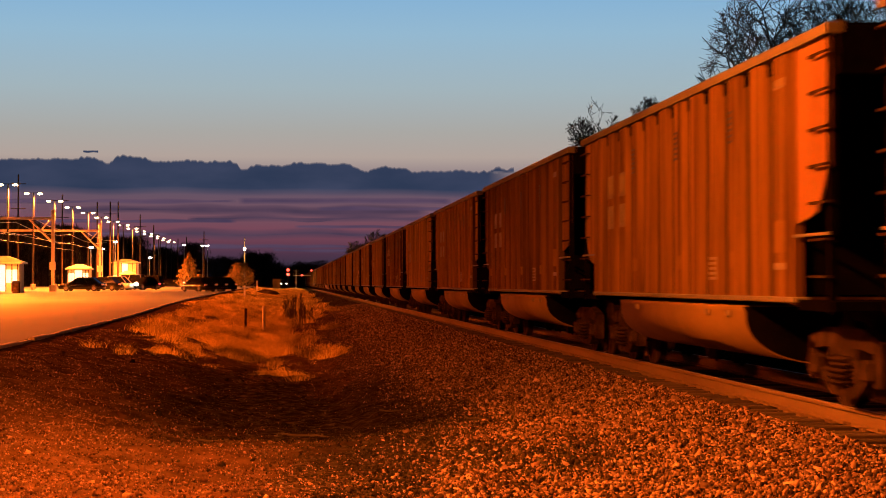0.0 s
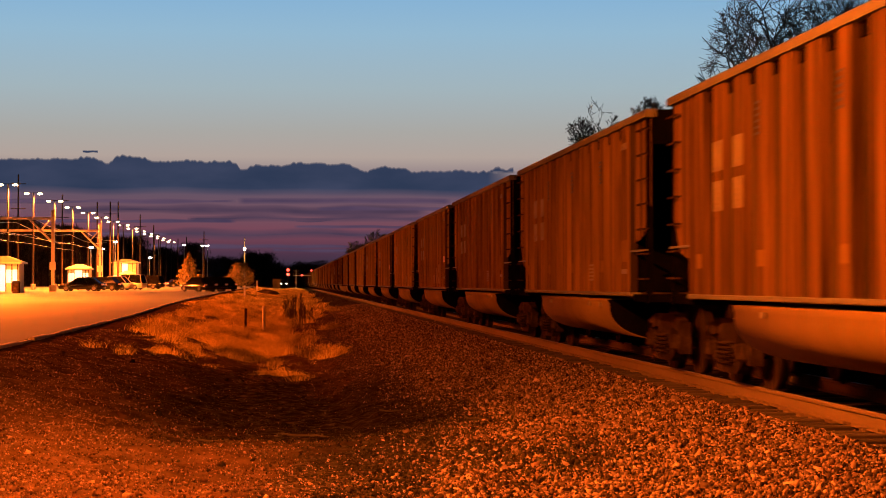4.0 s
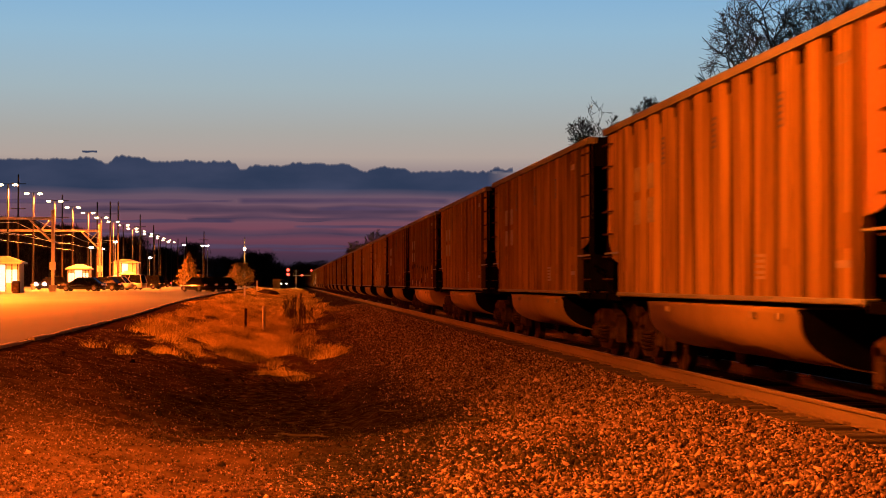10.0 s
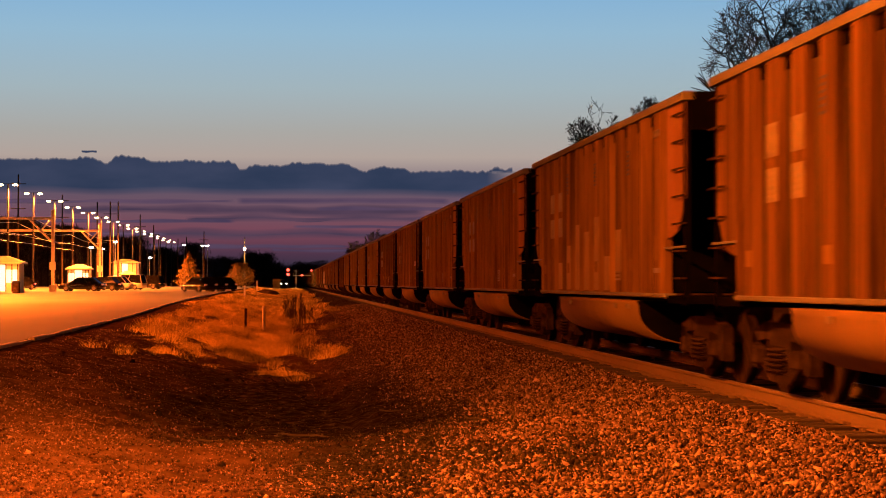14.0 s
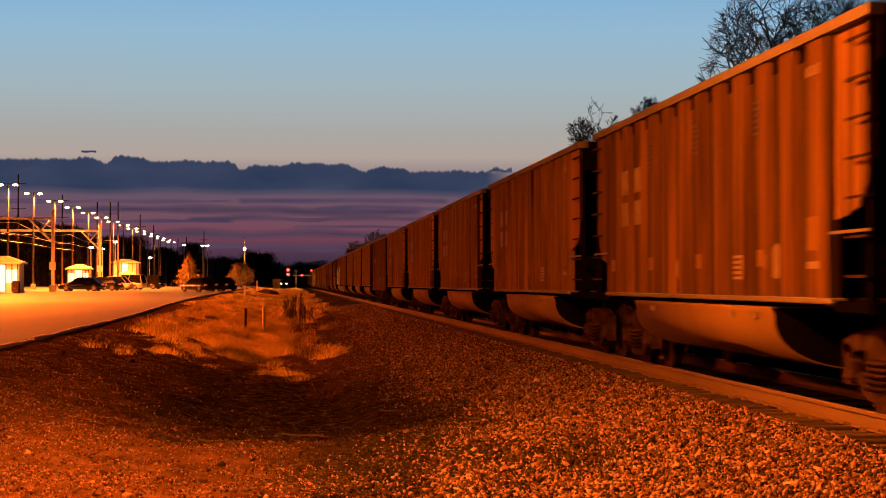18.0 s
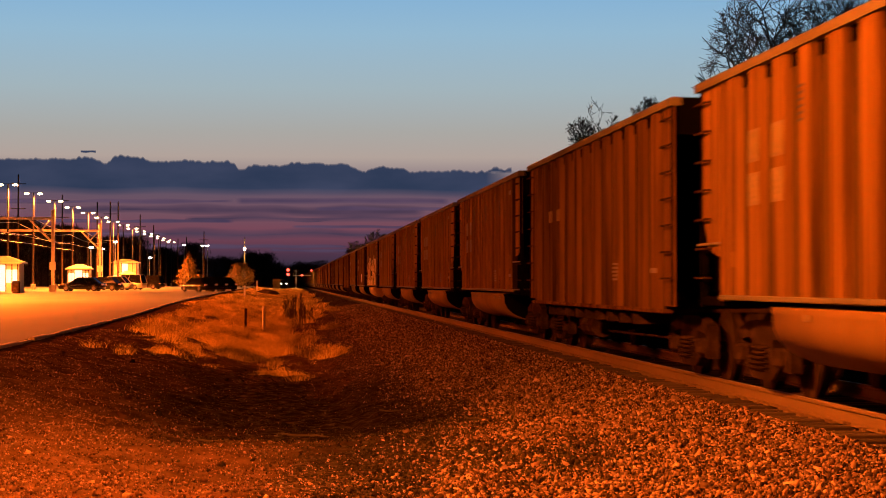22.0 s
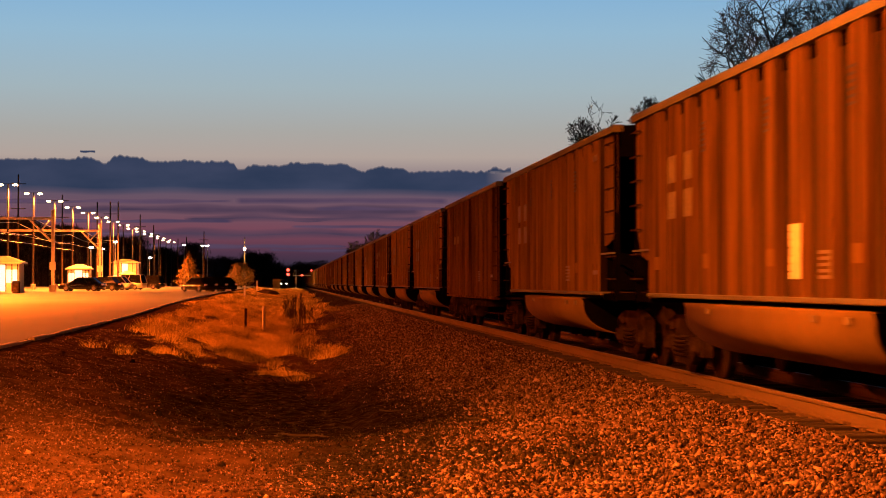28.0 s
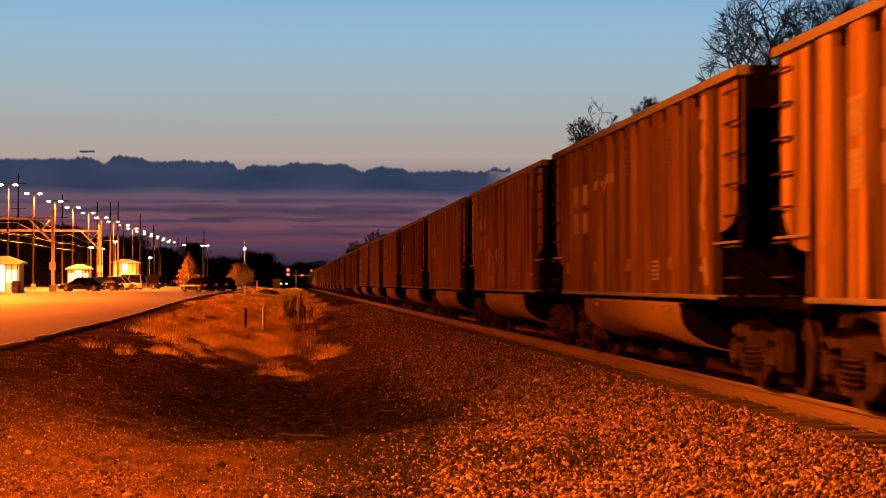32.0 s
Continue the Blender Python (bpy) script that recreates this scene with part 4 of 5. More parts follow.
def lamp_post(x, y, top, base=None):
    base = lot_z(y) if base is None else base
    post = thing("parking_lamp", (x, y, base), "tall twin-head sodium car park lamp, lit", "street lamp", "lamps of the car park")
    h = top - base
    part("base", lathe([(.3, 0), (.3, .7), (.27, .75)], 12), M["concrete"], post)
    part("pole", lathe([(.13, .7), (.08, h)], 10), M["pole"], post)
    part("arm", rods(((-.6, 0, h), (.6, 0, h), .04)), M["pole"], post)
    for s in (-1, 1):
        head = part("lamp_head", boxes((s * .78 - .3, s * .78 + .3, -.18, .18, h + .02, h + .1), bevel=.03), M["pole"], post)
        bm = bmesh.new()
        bmesh.ops.create_icosphere(bm, subdivisions=2, radius=1)
        bmesh.ops.transform(bm, verts=bm.verts, matrix=Matrix.Translation((s * .78, 0, h - .1)) @ Matrix.Diagonal((.32, .22, .14, 1)))
        part("lens", bm, M["lamp"], head, "glowing lens", smooth=True)
    return post


for y in LAMP_Y:
    lamp_post(LAMP_X, y, LAMP_Z)
# post for the unseen lamp beside the camera
lamp_post(*NEAR_LAMP, ground_z(*NEAR_LAMP[:2]))


def gantry(y):
    g_ = thing("catenary_gantry", (-24.2, y, lot_z(y)), "pale steel catenary gantry with a braced beam", "gantry", "gantries over the electric railway")
    h = 8.5
    part("column", boxes((-.16, .16, -.16, .16, 0, h), bevel=.03), M["galv"], g_)
    part("footing", boxes((-.35, .35, -.35, .35, 0, .7), bevel=.04), M["concrete"], g_)
    part("junction_box", boxes((-.32, .32, -.26, -.2, 2.3, 3.1)), M["galv"], g_)
    part("beam", boxes((-16, -.16, -.12, .12, h - 1.02, h - .74)), M["galv"], g_)
    part("brace", rods(((-.2, 0, h - 3.2), (-2.4, 0, h - 1.0), .11)), M["galv"], g_)
    part("brace", rods(((-1.2, 0, h - 2.1), (-.25, 0, h - 1.0), .08)), M["galv"], g_)
    part("far_column", boxes((-16.2, -15.8, -.2, .2, 0, h)), M["galv"], g_)
    return g_


for y in (145.0, 193.0, 241.0):
    gantry(y)



wires = thing("catenary_wires", (0, 0, 0), "thin overhead wires between the gantries", "wire")
for x, z in ((-28, 7.6), (-28, 6.4), (-33, 7.6), (-33, 6.4), (-26.2, 8.0)):
    ys = (97.0, 145.0, 193.0, 241.0, 289.0)
    sag = .55 if z > 7 else .1
    points = [(x, a + 12 * i, z - sag * (1 - (i / 2 - 1) ** 2)) for a in ys[:-1] for i in range(4)] + [(x, ys[-1], z)]
    part("wire", pipe(points, .025), M["galv"], wires)


def shelter(x, y, w, d, h):
    s = thing("station_shelter", (x, y, lot_z(y)), "small lit station shelter with a hipped roof", "shelter", "shelters on the station platform")
    part("plinth", boxes((-w / 2 - .1, w / 2 + .1, -d / 2 - .1, d / 2 + .1, 0, .18)), M["concrete"], s)
    part("back_wall", boxes((-w / 2, w / 2, d / 2 - .1, d / 2, .18, h)), M["wall"], s)
    for e in (-1, 1):
        part("side_wall", boxes((e * w / 2 - .05, e * w / 2 + .05, -d / 2, d / 2, .18, h)), M["wall"], s)
        part("front_wall", boxes((min(e * w / 2, e * .55), max(e * w / 2, e * .55), -d / 2, -d / 2 + .08, .18, 1.0), (min(e * w / 2, e * .55), max(e * w / 2, e * .55), -d / 2, -d / 2 + .08, 2.2, h)), M["wall"], s)
        part("pane", boxes((min(e * (w / 2 - .08), e * .6), max(e * (w / 2 - .08), e * .6), -d / 2 + .02, -d / 2 + .05, 1.0, 2.2)), M["glow_wall"], s, "brightly lit glazing")
    for x in (-w / 2 + .04, -w / 4 - .28, -.57, .57, w / 4 + .28, w / 2 - .04):
        part("mullion", boxes((x - .045, x + .045, -d / 2 - .03, -d / 2 + .1, .18, h)), M["iron"], s, "dark window bar")
    part("door", boxes((-.55, .55, -d / 2 + .03, -d / 2 + .07, .2, h - .1)), M["glow_wall"], s, "lit glazed doorway")
    bm = bmesh.new()
    o = .35
    lo = [bm.verts.new(v) for v in ((-w / 2 - o, -d / 2 - o, h), (w / 2 + o, -d / 2 - o, h), (w / 2 + o, d / 2 + o, h), (-w / 2 - o, d / 2 + o, h))]
    up = [bm.verts.new((v.co.x, v.co.y, h + .16)) for v in lo]
    tp = [bm.verts.new(v) for v in ((-w * .16, -d * .12, h + .75), (w * .16, -d * .12, h + .75), (w * .16, d * .12, h + .75), (-w * .16, d * .12, h + .75))]
    for i in range(4):
        j = (i + 1) % 4
        bm.faces.new((lo[i], lo[j], up[j], up[i]))
        bm.faces.new((up[i], up[j], tp[j], tp[i]))
    bm.faces.new(lo[::-1])
    bm.faces.new(tp)
    part("roof", bm, M["roof"], s)
    return s


shelter(-26.6, 175, 3.4, 3.4, 2.75)
shelter(-28.9, 260, 2.9, 2.9, 2.7)
shelter(-27.2, 318, 2.2, 2.2, 2.2)
shelter(-29.0, 335, 4.2, 4.2, 4.4)


bin_ = thing("litter_bin", (-24.6, 170, lot_z(170)), "dark litter bin beside the shelter", "bin")
part("body", lathe([(.3, 0), (.36, .1), (.36, .95), (.3, 1.0)], 12), M["iron"], bin_)
part("lid", lathe([(.38, 1.0), (.34, 1.12), (.1, 1.2)], 12), M["black"], bin_)


def sedan(x, y, turn, paint, label, tall=1.45, long=4.6):
    """A parked car: lofted body, glasshouse, wheels and lamps."""
    c = thing("parked_car", (x, y, lot_z(y) + .03, 0, 0, turn), label, "car", "cars in the car park")
    bm = bmesh.new()
    stations = ((-.5, .34, .62, .6), (-.485, .25, .8, .8), (-.36, .2, .88, .87), (.0, .2, .87, .9), (.28, .2, .84, .89), (.45, .22, .72, .84), (.5, .3, .58, .66))
    loops = []
    for f, lo, hi, w in stations:
        yy = f * long
        loops.append([bm.verts.new((a, yy, b)) for a, b in ((-w, lo), (-w, (lo + hi) / 2), (-w * .9, hi), (w * .9, hi), (w, (lo + hi) / 2), (w, lo))])
    for a, b in zip(loops, loops[1:]):
        for i in range(6):
            bm.faces.new((a[i], a[(i + 1) % 6], b[(i + 1) % 6], b[i]))
    bm.faces.new(loops[0])
    bm.faces.new(loops[-1][::-1])
    bmesh.ops.recalc_face_normals(bm, faces=bm.faces)
    part("body", bm, paint, c, smooth=True)
    suv = tall > 1.6
    bm = bmesh.new()
    b0, b1, t0, t1 = (-.49, .2, -.44, .08) if suv else (-.42, .27, -.26, .06)
    lo = [bm.verts.new(v) for v in ((-.8, b0 * long, .82), (.8, b0 * long, .82), (.8, b1 * long, .8), (-.8, b1 * long, .8))]
    hi = [bm.verts.new(v) for v in ((-.62, t0 * long, tall), (.62, t0 * long, tall), (.62, t1 * long, tall), (-.62, t1 * long, tall))]
    for i in range(4):
        bm.faces.new((lo[i], lo[(i + 1) % 4], hi[(i + 1) % 4], hi[i]))
    bm.faces.new(hi)
    corners = [(tuple(a.co), tuple(b.co)) for a, b in zip(lo, hi)]
    part("glasshouse", bm, M["glass"], c, "dark glass")
    for a, b in corners:
        part("pillar", rods((a, b, .045), sides=6), paint, c)
    for s in (-1, 1):
        part("pillar", rods(((s * .81, (b0 * .45 + b1 * .55) * long, .82), (s * .63, (t0 * .45 + t1 * .55) * long, tall), .04), sides=6), paint, c)
        part("wing_mirror", boxes((s * .95 - .09, s * .95 + .09, .17 * long - .05, .17 * long + .05, .9, 1.03), bevel=.02), paint, c)
    part("roof", boxes((-.64, .64, t0 * long - .03, t1 * long + .03, tall - .02, tall + .03), bevel=.015), paint, c)
    for s in (-1, 1):
        for e in (-.31, .31):
            bm = lathe([(.2, -.1), (.31, -.09), (.33, 0), (.31, .09), (.2, .1)], 16)
            bmesh.ops.rotate(bm, verts=bm.verts, cent=(0, 0, 0), matrix=Matrix.Rotation(radians(90), 3, "Y"))
            bmesh.ops.translate(bm, verts=bm.verts, vec=(s * .8, e * long, .33))
            w = part("wheel", bm, M["rubber"], c)
            part("rim", rods(((s * .86, e * long, .33), (s * .915, e * long, .33), .2)), M["silver_paint"], w)
        part("headlight", boxes((s * .6 - .17, s * .6 + .17, .46 * long, .5 * long + .03, .56, .74), bevel=.03), M["galv"], c)
        part("tail_light", boxes((s * .62 - .15, s * .62 + .15, -.5 * long - .02, -.47 * long, .64, .8)), STORE.setdefault("tail", material("red_plastic", [(.25, .01, .01)], 1, .3, 0, 0)), c)
    return c


YAW = radians(4.86)


def at_pixel(px, py, y):
    """World x and z at distance y for a direction of the view."""
    q = (px - 784) / 3246
    x = y * (math.sin(YAW) + q * math.cos(YAW)) / (math.cos(YAW) - q * math.sin(YAW))
    return x, 1.32 + (501 - py) / 3246 * (y * math.cos(YAW) + x * math.sin(YAW))


for px, y, turn, paint, label, tall, long in (
        (146, 196, 80, "dark_paint", "black sedan parked under the lamps", 1.45, 4.8), (182, 204, 76, "dark_paint", "black hatchback parked beside a sedan", 1.48, 4.4),
        (200, 213, 74, "white_paint", "white estate car, parked", 1.6, 4.6), (224, 222, 70, "white_paint", "white sport utility vehicle, parked", 1.78, 4.7),
        (256, 238, 70, "dark_paint", "black pickup-sized car, parked", 1.75, 5.0), (352, 190, 36, "dark_paint", "dark grey sedan parked at the kerb end", 1.45, 4.5),
        (372, 195, 36, "dark_paint", "dark hatchback parked at the kerb end", 1.5, 4.3), (389, 200, 36, "dark_paint", "dark sedan parked at the kerb end", 1.45, 4.5)):
    sedan(at_pixel(px, 0, y)[0], y, turn, M[paint], label, tall, long)


moving_car = sedan(-25, 215, 150, M["dark_paint"], "car creeping through the lot with headlights on")
far_car = sedan(-20, 318, -70, M["dark_paint"], "dark car driving off with tail lights lit")
far_car_back = sedan(-16, 322, 130, M["dark_paint"], "dark car driving up with headlights on")
for car in (moving_car, far_car, far_car_back):
    for o in list(car.children):
        if o.name.startswith("headlight") or o.name.startswith("tail_light"):
            o.data.materials[0] = M["red_lamp"] if o.name.startswith("tail") else M["headlamp"]
            tagged(o, "glowing lamp")
            if o.name.startswith("head"):
                # an oversized glowing ball stands for the glare of each headlight
                bm = bmesh.new()
                bmesh.ops.create_icosphere(bm, subdivisions=2, radius=.2)
                c = sum((v.co for v in o.data.vertices), Vector()) / len(o.data.vertices)
                bmesh.ops.translate(bm, verts=bm.verts, vec=c + Vector((0, .06, .03)))
                part("lens", bm, M["headlamp"], o, "glowing ball for the headlight glare", smooth=True)


def utility_pole(x, y, h, arms):
    p = thing("utility_pole", (x, y, 0), "dark wooden utility pole with crossarms", "utility pole", "utility poles")
    part("pole", lathe([(.17, -.5), (.11, h)], 8), M["wood"], p)
    for z in arms:
        part("crossarm", boxes((-1.2, 1.2, -.06, .06, h - z - .06, h - z + .06)), M["wood"], p)
    return p


for px, py, y, arms in ((32, 309, 300, (1.5, 5.5)), (110, 345, 330, (1, 4)), (172, 358, 330, ()), (195, 357, 330, (2.2,)), (209, 357, 330, ()), (248, 380, 380, (2.5, 4.5)), (272, 399, 400, (2,)), (361, 410, 440, (2, 3)), (281, 415, 420, ()), (315, 423, 460, ()), (330, 420, 460, ())):
    x, z = at_pixel(px, py, y)
    utility_pole(x, y, z, arms)


def single_lamp(px, py, y, base=.4, globe=False):
    x, z = at_pixel(px, py, y)
    p = thing("roadside_lamp", (x, y, base), "slim roadside lamp, lit", "street lamp")
    part("pole", lathe([(.14, 0), (.09, z - base + (2.2 if globe else 0))], 8), M["pole"] if globe else M["galv"], p)
    if globe:
        bm = bmesh.new()
        bmesh.ops.create_icosphere(bm, subdivisions=2, radius=.3)
        bmesh.ops.translate(bm, verts=bm.verts, vec=(0, -.4, z - base))
        part("lamp_head", bm, M["white_lamp"], p, "round glowing head")
    else:
        part("lamp_head", boxes((-.5, .5, -.3, .3, z - base - .3, z - base), bevel=.1), M["white_lamp"], p, "glowing head")
    return p


for px, py, y in ((326, 433, 500), (359, 434, 480), (367, 434, 480), (265, 455, 420), (161, 437, 380), (181, 439, 380), (204, 427, 380)):
    single_lamp(px, py, y)
single_lamp(433, 441, 356, globe=True)

# ---------------------------------------------------------------- crossing and signals


def signal_mast(px, y):
    x = at_pixel(px, 0, y)[0]
    s = thing("signal_mast", (x, y, .0), "railway signal mast showing two red lights", "railway signal")
    part("mast", rods(((0, 0, -.3), (0, 0, 4.4), .08)), M["iron"], s)
    for py in (478, 486):
        z = 1.32 + (501 - py) / 3246 * y
        hd = part("signal_head", rods(((0, .05, z), (0, .2, z), .46), sides=16), M["black"], s)
        part("lens", rods(((0, -.03, z), (0, .045, z), .3), sides=12), M["red_lamp"], hd, "glowing red lens")


signal_mast(510, 380)
CX = at_pixel(524, 0, 400)[0]
cross = thing("crossing_signal", (CX, 400, 0), "level crossing mast with crossbuck and red lamps", "crossing signal")
part("mast", rods(((0, 0, -.3), (0, 0, 4.2), .09)), M["galv"], cross)
part("crossbuck", rods(((-.7, 0, 3.3), (.7, 0, 4.1), .07), ((-.7, 0, 4.1), (.7, 0, 3.3), .07)), M["mark_dim"], cross)
part("arm", rods(((-.6, 0, 2.9), (3.4, 0, 2.9), .05)), M["galv"], cross)
for dx, z in ((1.3, 3.0), (3.3, 4.0)):
    hd = part("signal_head", rods(((dx, .05, z), (dx, .2, z), .34), sides=14), M["black"], cross)
    part("lens", rods(((dx, -.03, z), (dx, .045, z), .2), sides=12), M["red_lamp"], hd, "glowing red lens")
waiting = sedan(at_pixel(502.5, 0, 420)[0], 420, 180, M["dark_paint"], "dark car waiting at the crossing with headlights on")
waiting.location.z = .5
for o in list(waiting.children):
    if o.name.startswith("headlight"):
        o.data.materials[0] = M["white_lamp"]
        tagged(o, "glowing headlight")
hut = thing("signal_hut", (-2.2, 390, .2), "small brown signal equipment hut", "hut")
part("wall", boxes((-.8, .8, -.8, .8, 0, 1.9), bevel=.03), M["steel_dark"], hut)
part("roof", boxes((-.9, .9, -.9, .9, 1.9, 2.0)), M["steel_dark"], hut)

# ---------------------------------------------------------------- trees and plants


def bare_tree(name, x, y, z, h, seed, label, spread_=.5, levels=7, thick=.02, bole=0, twig=.02, crown=None):
    """Bare winter tree: tapered trunk, limbs and twigs."""
    rng = random.Random(seed)
    verts, faces, twv, twf = [], [], [], []

    def tube(p, q, r0, r1, v, f, sides):
        ax = (q - p).normalized()
        u = ax.orthogonal().normalized()
        w = ax.cross(u)
        n = len(v)
        for c, r in ((p, r0), (q, r1)):
            for i in range(sides):
                a = 2 * math.pi * i / sides
                v.append(tuple(c + u * (r * math.cos(a)) + w * (r * math.sin(a))))
        for i in range(sides):
            j = (i + 1) % sides
            f.append((n + i, n + j, n + sides + j, n + sides + i))

    def grow(p, d, length, r, level):
        mid = p + d * length * .55 + Vector((rng.uniform(-1, 1), rng.uniform(-1, 1), rng.uniform(-.3, .5))) * length * .13
        q = mid + (d + Vector((rng.uniform(-1, 1), rng.uniform(-1, 1), rng.uniform(-.4, .7))) * .5).normalized() * length * .45
        thin = level >= 3
        tube(p, mid, r, r * .85, twv if thin else verts, twf if thin else faces, 3 if thin else 7)
        tube(mid, q, r * .85, r * .68, twv if thin else verts, twf if thin else faces, 3 if thin else 7)
        if level >= levels or crown and level > 1 and (q.x ** 2 + q.y ** 2) / crown[1] ** 2 + ((q.z - crown[0]) / crown[2]) ** 2 > 1:
            return
        for k in range(rng.choice((2, 3, 3, 3)) if level else 5):
            nd = (d + Vector((rng.uniform(-1, 1), rng.uniform(-1, 1), rng.uniform(-.5, .7))) * (spread_ + .35 + .05 * level)).normalized()
            start = mid if (k == 2 and level) else q
            grow(start, nd, (length if level else h * .26) * rng.uniform(.62, .86), max(twig, r * rng.uniform(.5, .72)), level + 1)

    grow(Vector((0, 0, -.3)), Vector((0, 0, 1)), bole or h * .26, h * thick, 0)
    t = thing(name, (x, y, z), label, "tree")
    mesh_ob("trunk", raw("trunk", verts, faces), M["bark"], t)
    mesh_ob("crown", raw("crown", twv, twf), M["bark"], t, "fine bare twigs")
    return t


bare_tree("bare_tree", 27.0, 96, .8, 15, 3, "tall bare winter tree, black against the sky", .55, 8, .016, 8.0, .017, (11.6, 4.7, 5.6))
bare_tree("bare_tree", 31.6, 97, .8, 17, 5, "tall bare winter tree with a dense crown", .5, 8, .014, 8.0, .017, (13.5, 5.2, 6.5))
bare_tree("bare_tree", 33.8, 200, .8, 11, 8, "bare winter tree behind the train", .6, 7, .018, 14.4, .026, (17.4, 3.0, 3.0))
bare_tree("bare_tree", 38.6, 200, .8, 11, 14, "bare winter tree behind the train", .6, 8, .018, 15.4, .026, (18.7, 2.9, 3.0))
bare_tree("bare_tree", 16.5, 350, .5, 12, 12, "far bare winter tree", .3, 7, .012, 0, .05)


def woods(name, label, spans, seed):
    """Far winter woods: trunks and a haze of twigs, in one mesh."""
    rng = random.Random(seed)
    v, f = [], []
    for px0, px1, py, y, count in spans:
        for _ in range(count):
            px = rng.uniform(px0, px1)
            yy = y * rng.uniform(.95, 1.2)
            x, z = at_pixel(px, py + 7 * noise.noise((px * .04, 3, 1)) + rng.uniform(-2, 10), yy)
            h = z - .2
            for _ in range(150):
                k = rng.random() ** .6
                bx, bz = x + rng.gauss(0, h * (.2 - .1 * k)), .2 + h * k
                a, r = rng.gauss(1.57, .7), h * rng.uniform(.025, .07)
                w = .08 * r
                n = len(v)
                dx, dz = math.cos(a), math.sin(a)
                v += [(bx - r * dx, yy, bz - r * dz), (bx + w * dz, yy + rng.uniform(-1, 1), bz - w * dx), (bx + r * dx, yy, bz + r * dz), (bx - w * dz, yy, bz + w * dx)]
                f.append((n, n + 1, n + 2, n + 3))
            n = len(v)
            v += [(x - .25, yy, -1), (x + .25, yy, -1), (x, yy, z)]
            f.append((n, n + 1, n + 2))
    ob = mesh_ob(name, raw(name, v, f), M["wood_far"])
    tagged(ob, label, "woods", kind="stuff")


woods("far_woods", "dark bare woods along the horizon", [(-60, 60, 388, 420, 160), (50, 140, 402, 430, 110), (130, 250, 420, 470, 120), (230, 310, 440, 560, 80), (290, 440, 455, 640, 160), (440, 560, 466, 700, 200), (560, 760, 462, 800, 120), (440, 480, 448, 640, 60), (330, 350, 430, 560, 30)], 21)


def leafy(name, x, y, z, h, w, seed, label, cone):
    rng = random.Random(seed)
    t = thing(name, (x, y, z), label, "tree" if cone else "bush")
    part("trunk", lathe([(.14, -.1), (.03, h * .9)], 8), M["bark"], t)
    v, f = [], []
    for _ in range(5200):
        k = rng.random() ** .8
        if cone:
            r = w / 2 * (1 - k) ** .85 * (1 - .22 * math.sin(k * 40)) * rng.random() ** .35
            zz = .1 * h + .9 * h * k
        else:
            r = w / 2 * (1 - .55 * k ** 2.2) * rng.random() ** .4 * (.55 + .45 * min(1, 3 * k))
            zz = h * (.08 + .92 * k)
        a = rng.uniform(0, 6.28)
        r *= 1 + (.5 if cone else 1.1) * noise.noise((math.cos(a) * 1.6, math.sin(a) * 1.6, zz * 1.1 + seed))
        c = Vector((r * math.cos(a), r * math.sin(a), zz + rng.uniform(-.1, .1)))
        s = rng.uniform(.05, .13)
        d = Vector((rng.uniform(-1, 1), rng.uniform(-1, 1), rng.uniform(-1, 1)))
        e = d.orthogonal()
        n = len(v)
        v += [tuple(c + d * s), tuple(c + e * s * .6), tuple(c - d * s), tuple(c - e * s * .6)]
        f.append((n, n + 1, n + 2, n + 3))
    mesh_ob("crown", raw("crown", v, f), M["leaf"], t, "lamp-lit foliage")


x, z = at_pixel(335, 446, 262)
leafy("spruce", x, 262, .5, z - .5, 4.0, 31, "young spruce lit orange by the lamps", True)
x, z = at_pixel(427, 466, 330)
leafy("round_bush", x, 330, .5, z - .5, 5.2, 32, "rounded shrub lit orange by the lamps", False)


def tufts(name, label, count, place, height, mat, seed, lean=1.2, wide=.0045):
    rng = random.Random(seed)
    v, f = [], []
    for _ in range(count):
        x, y, h = place(rng)
        z = ground_z(x, y) - .03
        for _ in range(15):
            a, l = rng.uniform(0, 6.28), h * rng.uniform(.35, 1.15) * height
            bx, by = x + rng.gauss(0, .12), y + rng.gauss(0, .12)
            k = lean * l * rng.random()
            dx, dy = k * math.cos(a), k * math.sin(a)
            w = wide * rng.uniform(.6, 1.6)
            n = len(v)
            v += [(bx - w, by, z), (bx + w, by, z), (bx + dx * .35 + w * .8, by + dy * .35, z + l * .6), (bx + dx * .35 - w * .8, by + dy * .35, z + l * .6), (bx + dx, by + dy, z + l * .95)]
            f += [(n, n + 1, n + 2, n + 3), (n + 3, n + 2, n + 4)]
    ob = mesh_ob(name, raw(name, v, f), mat)
    return tagged(ob, label, "grass", kind="stuff")


def in_ditch(rng):
    while True:
        y = 44 + 130 * rng.random() ** 1.25
        x = rng.uniform(-4.7, 2.2)
        clump = noise.noise((x * .55 + .3, y * .16, 2.4))
        fine = noise.noise((x * 1.6, y * .5, 8.1))
        edge = 1.3 * clump + .9 * fine + .5 - max(0, (x + .2) * .5) - max(0, (58 - y) * .05) - max(0, (-x - 3.6) * .3) * (1 if y < 54 else .3)
        if rng.random() < edge:
            return x, y, (.45 + .55 * noise.noise((x * .6, y * .14, 7.3)) + .35 * fine + .25 * rng.random()) * (.45 + .55 * smoothstep(46, 62, y))


tufts("dry_grass", "tall dry straw-coloured grass in the ditch", 16000, in_ditch, .5, M["grass"], 41, 1.7, .0036)


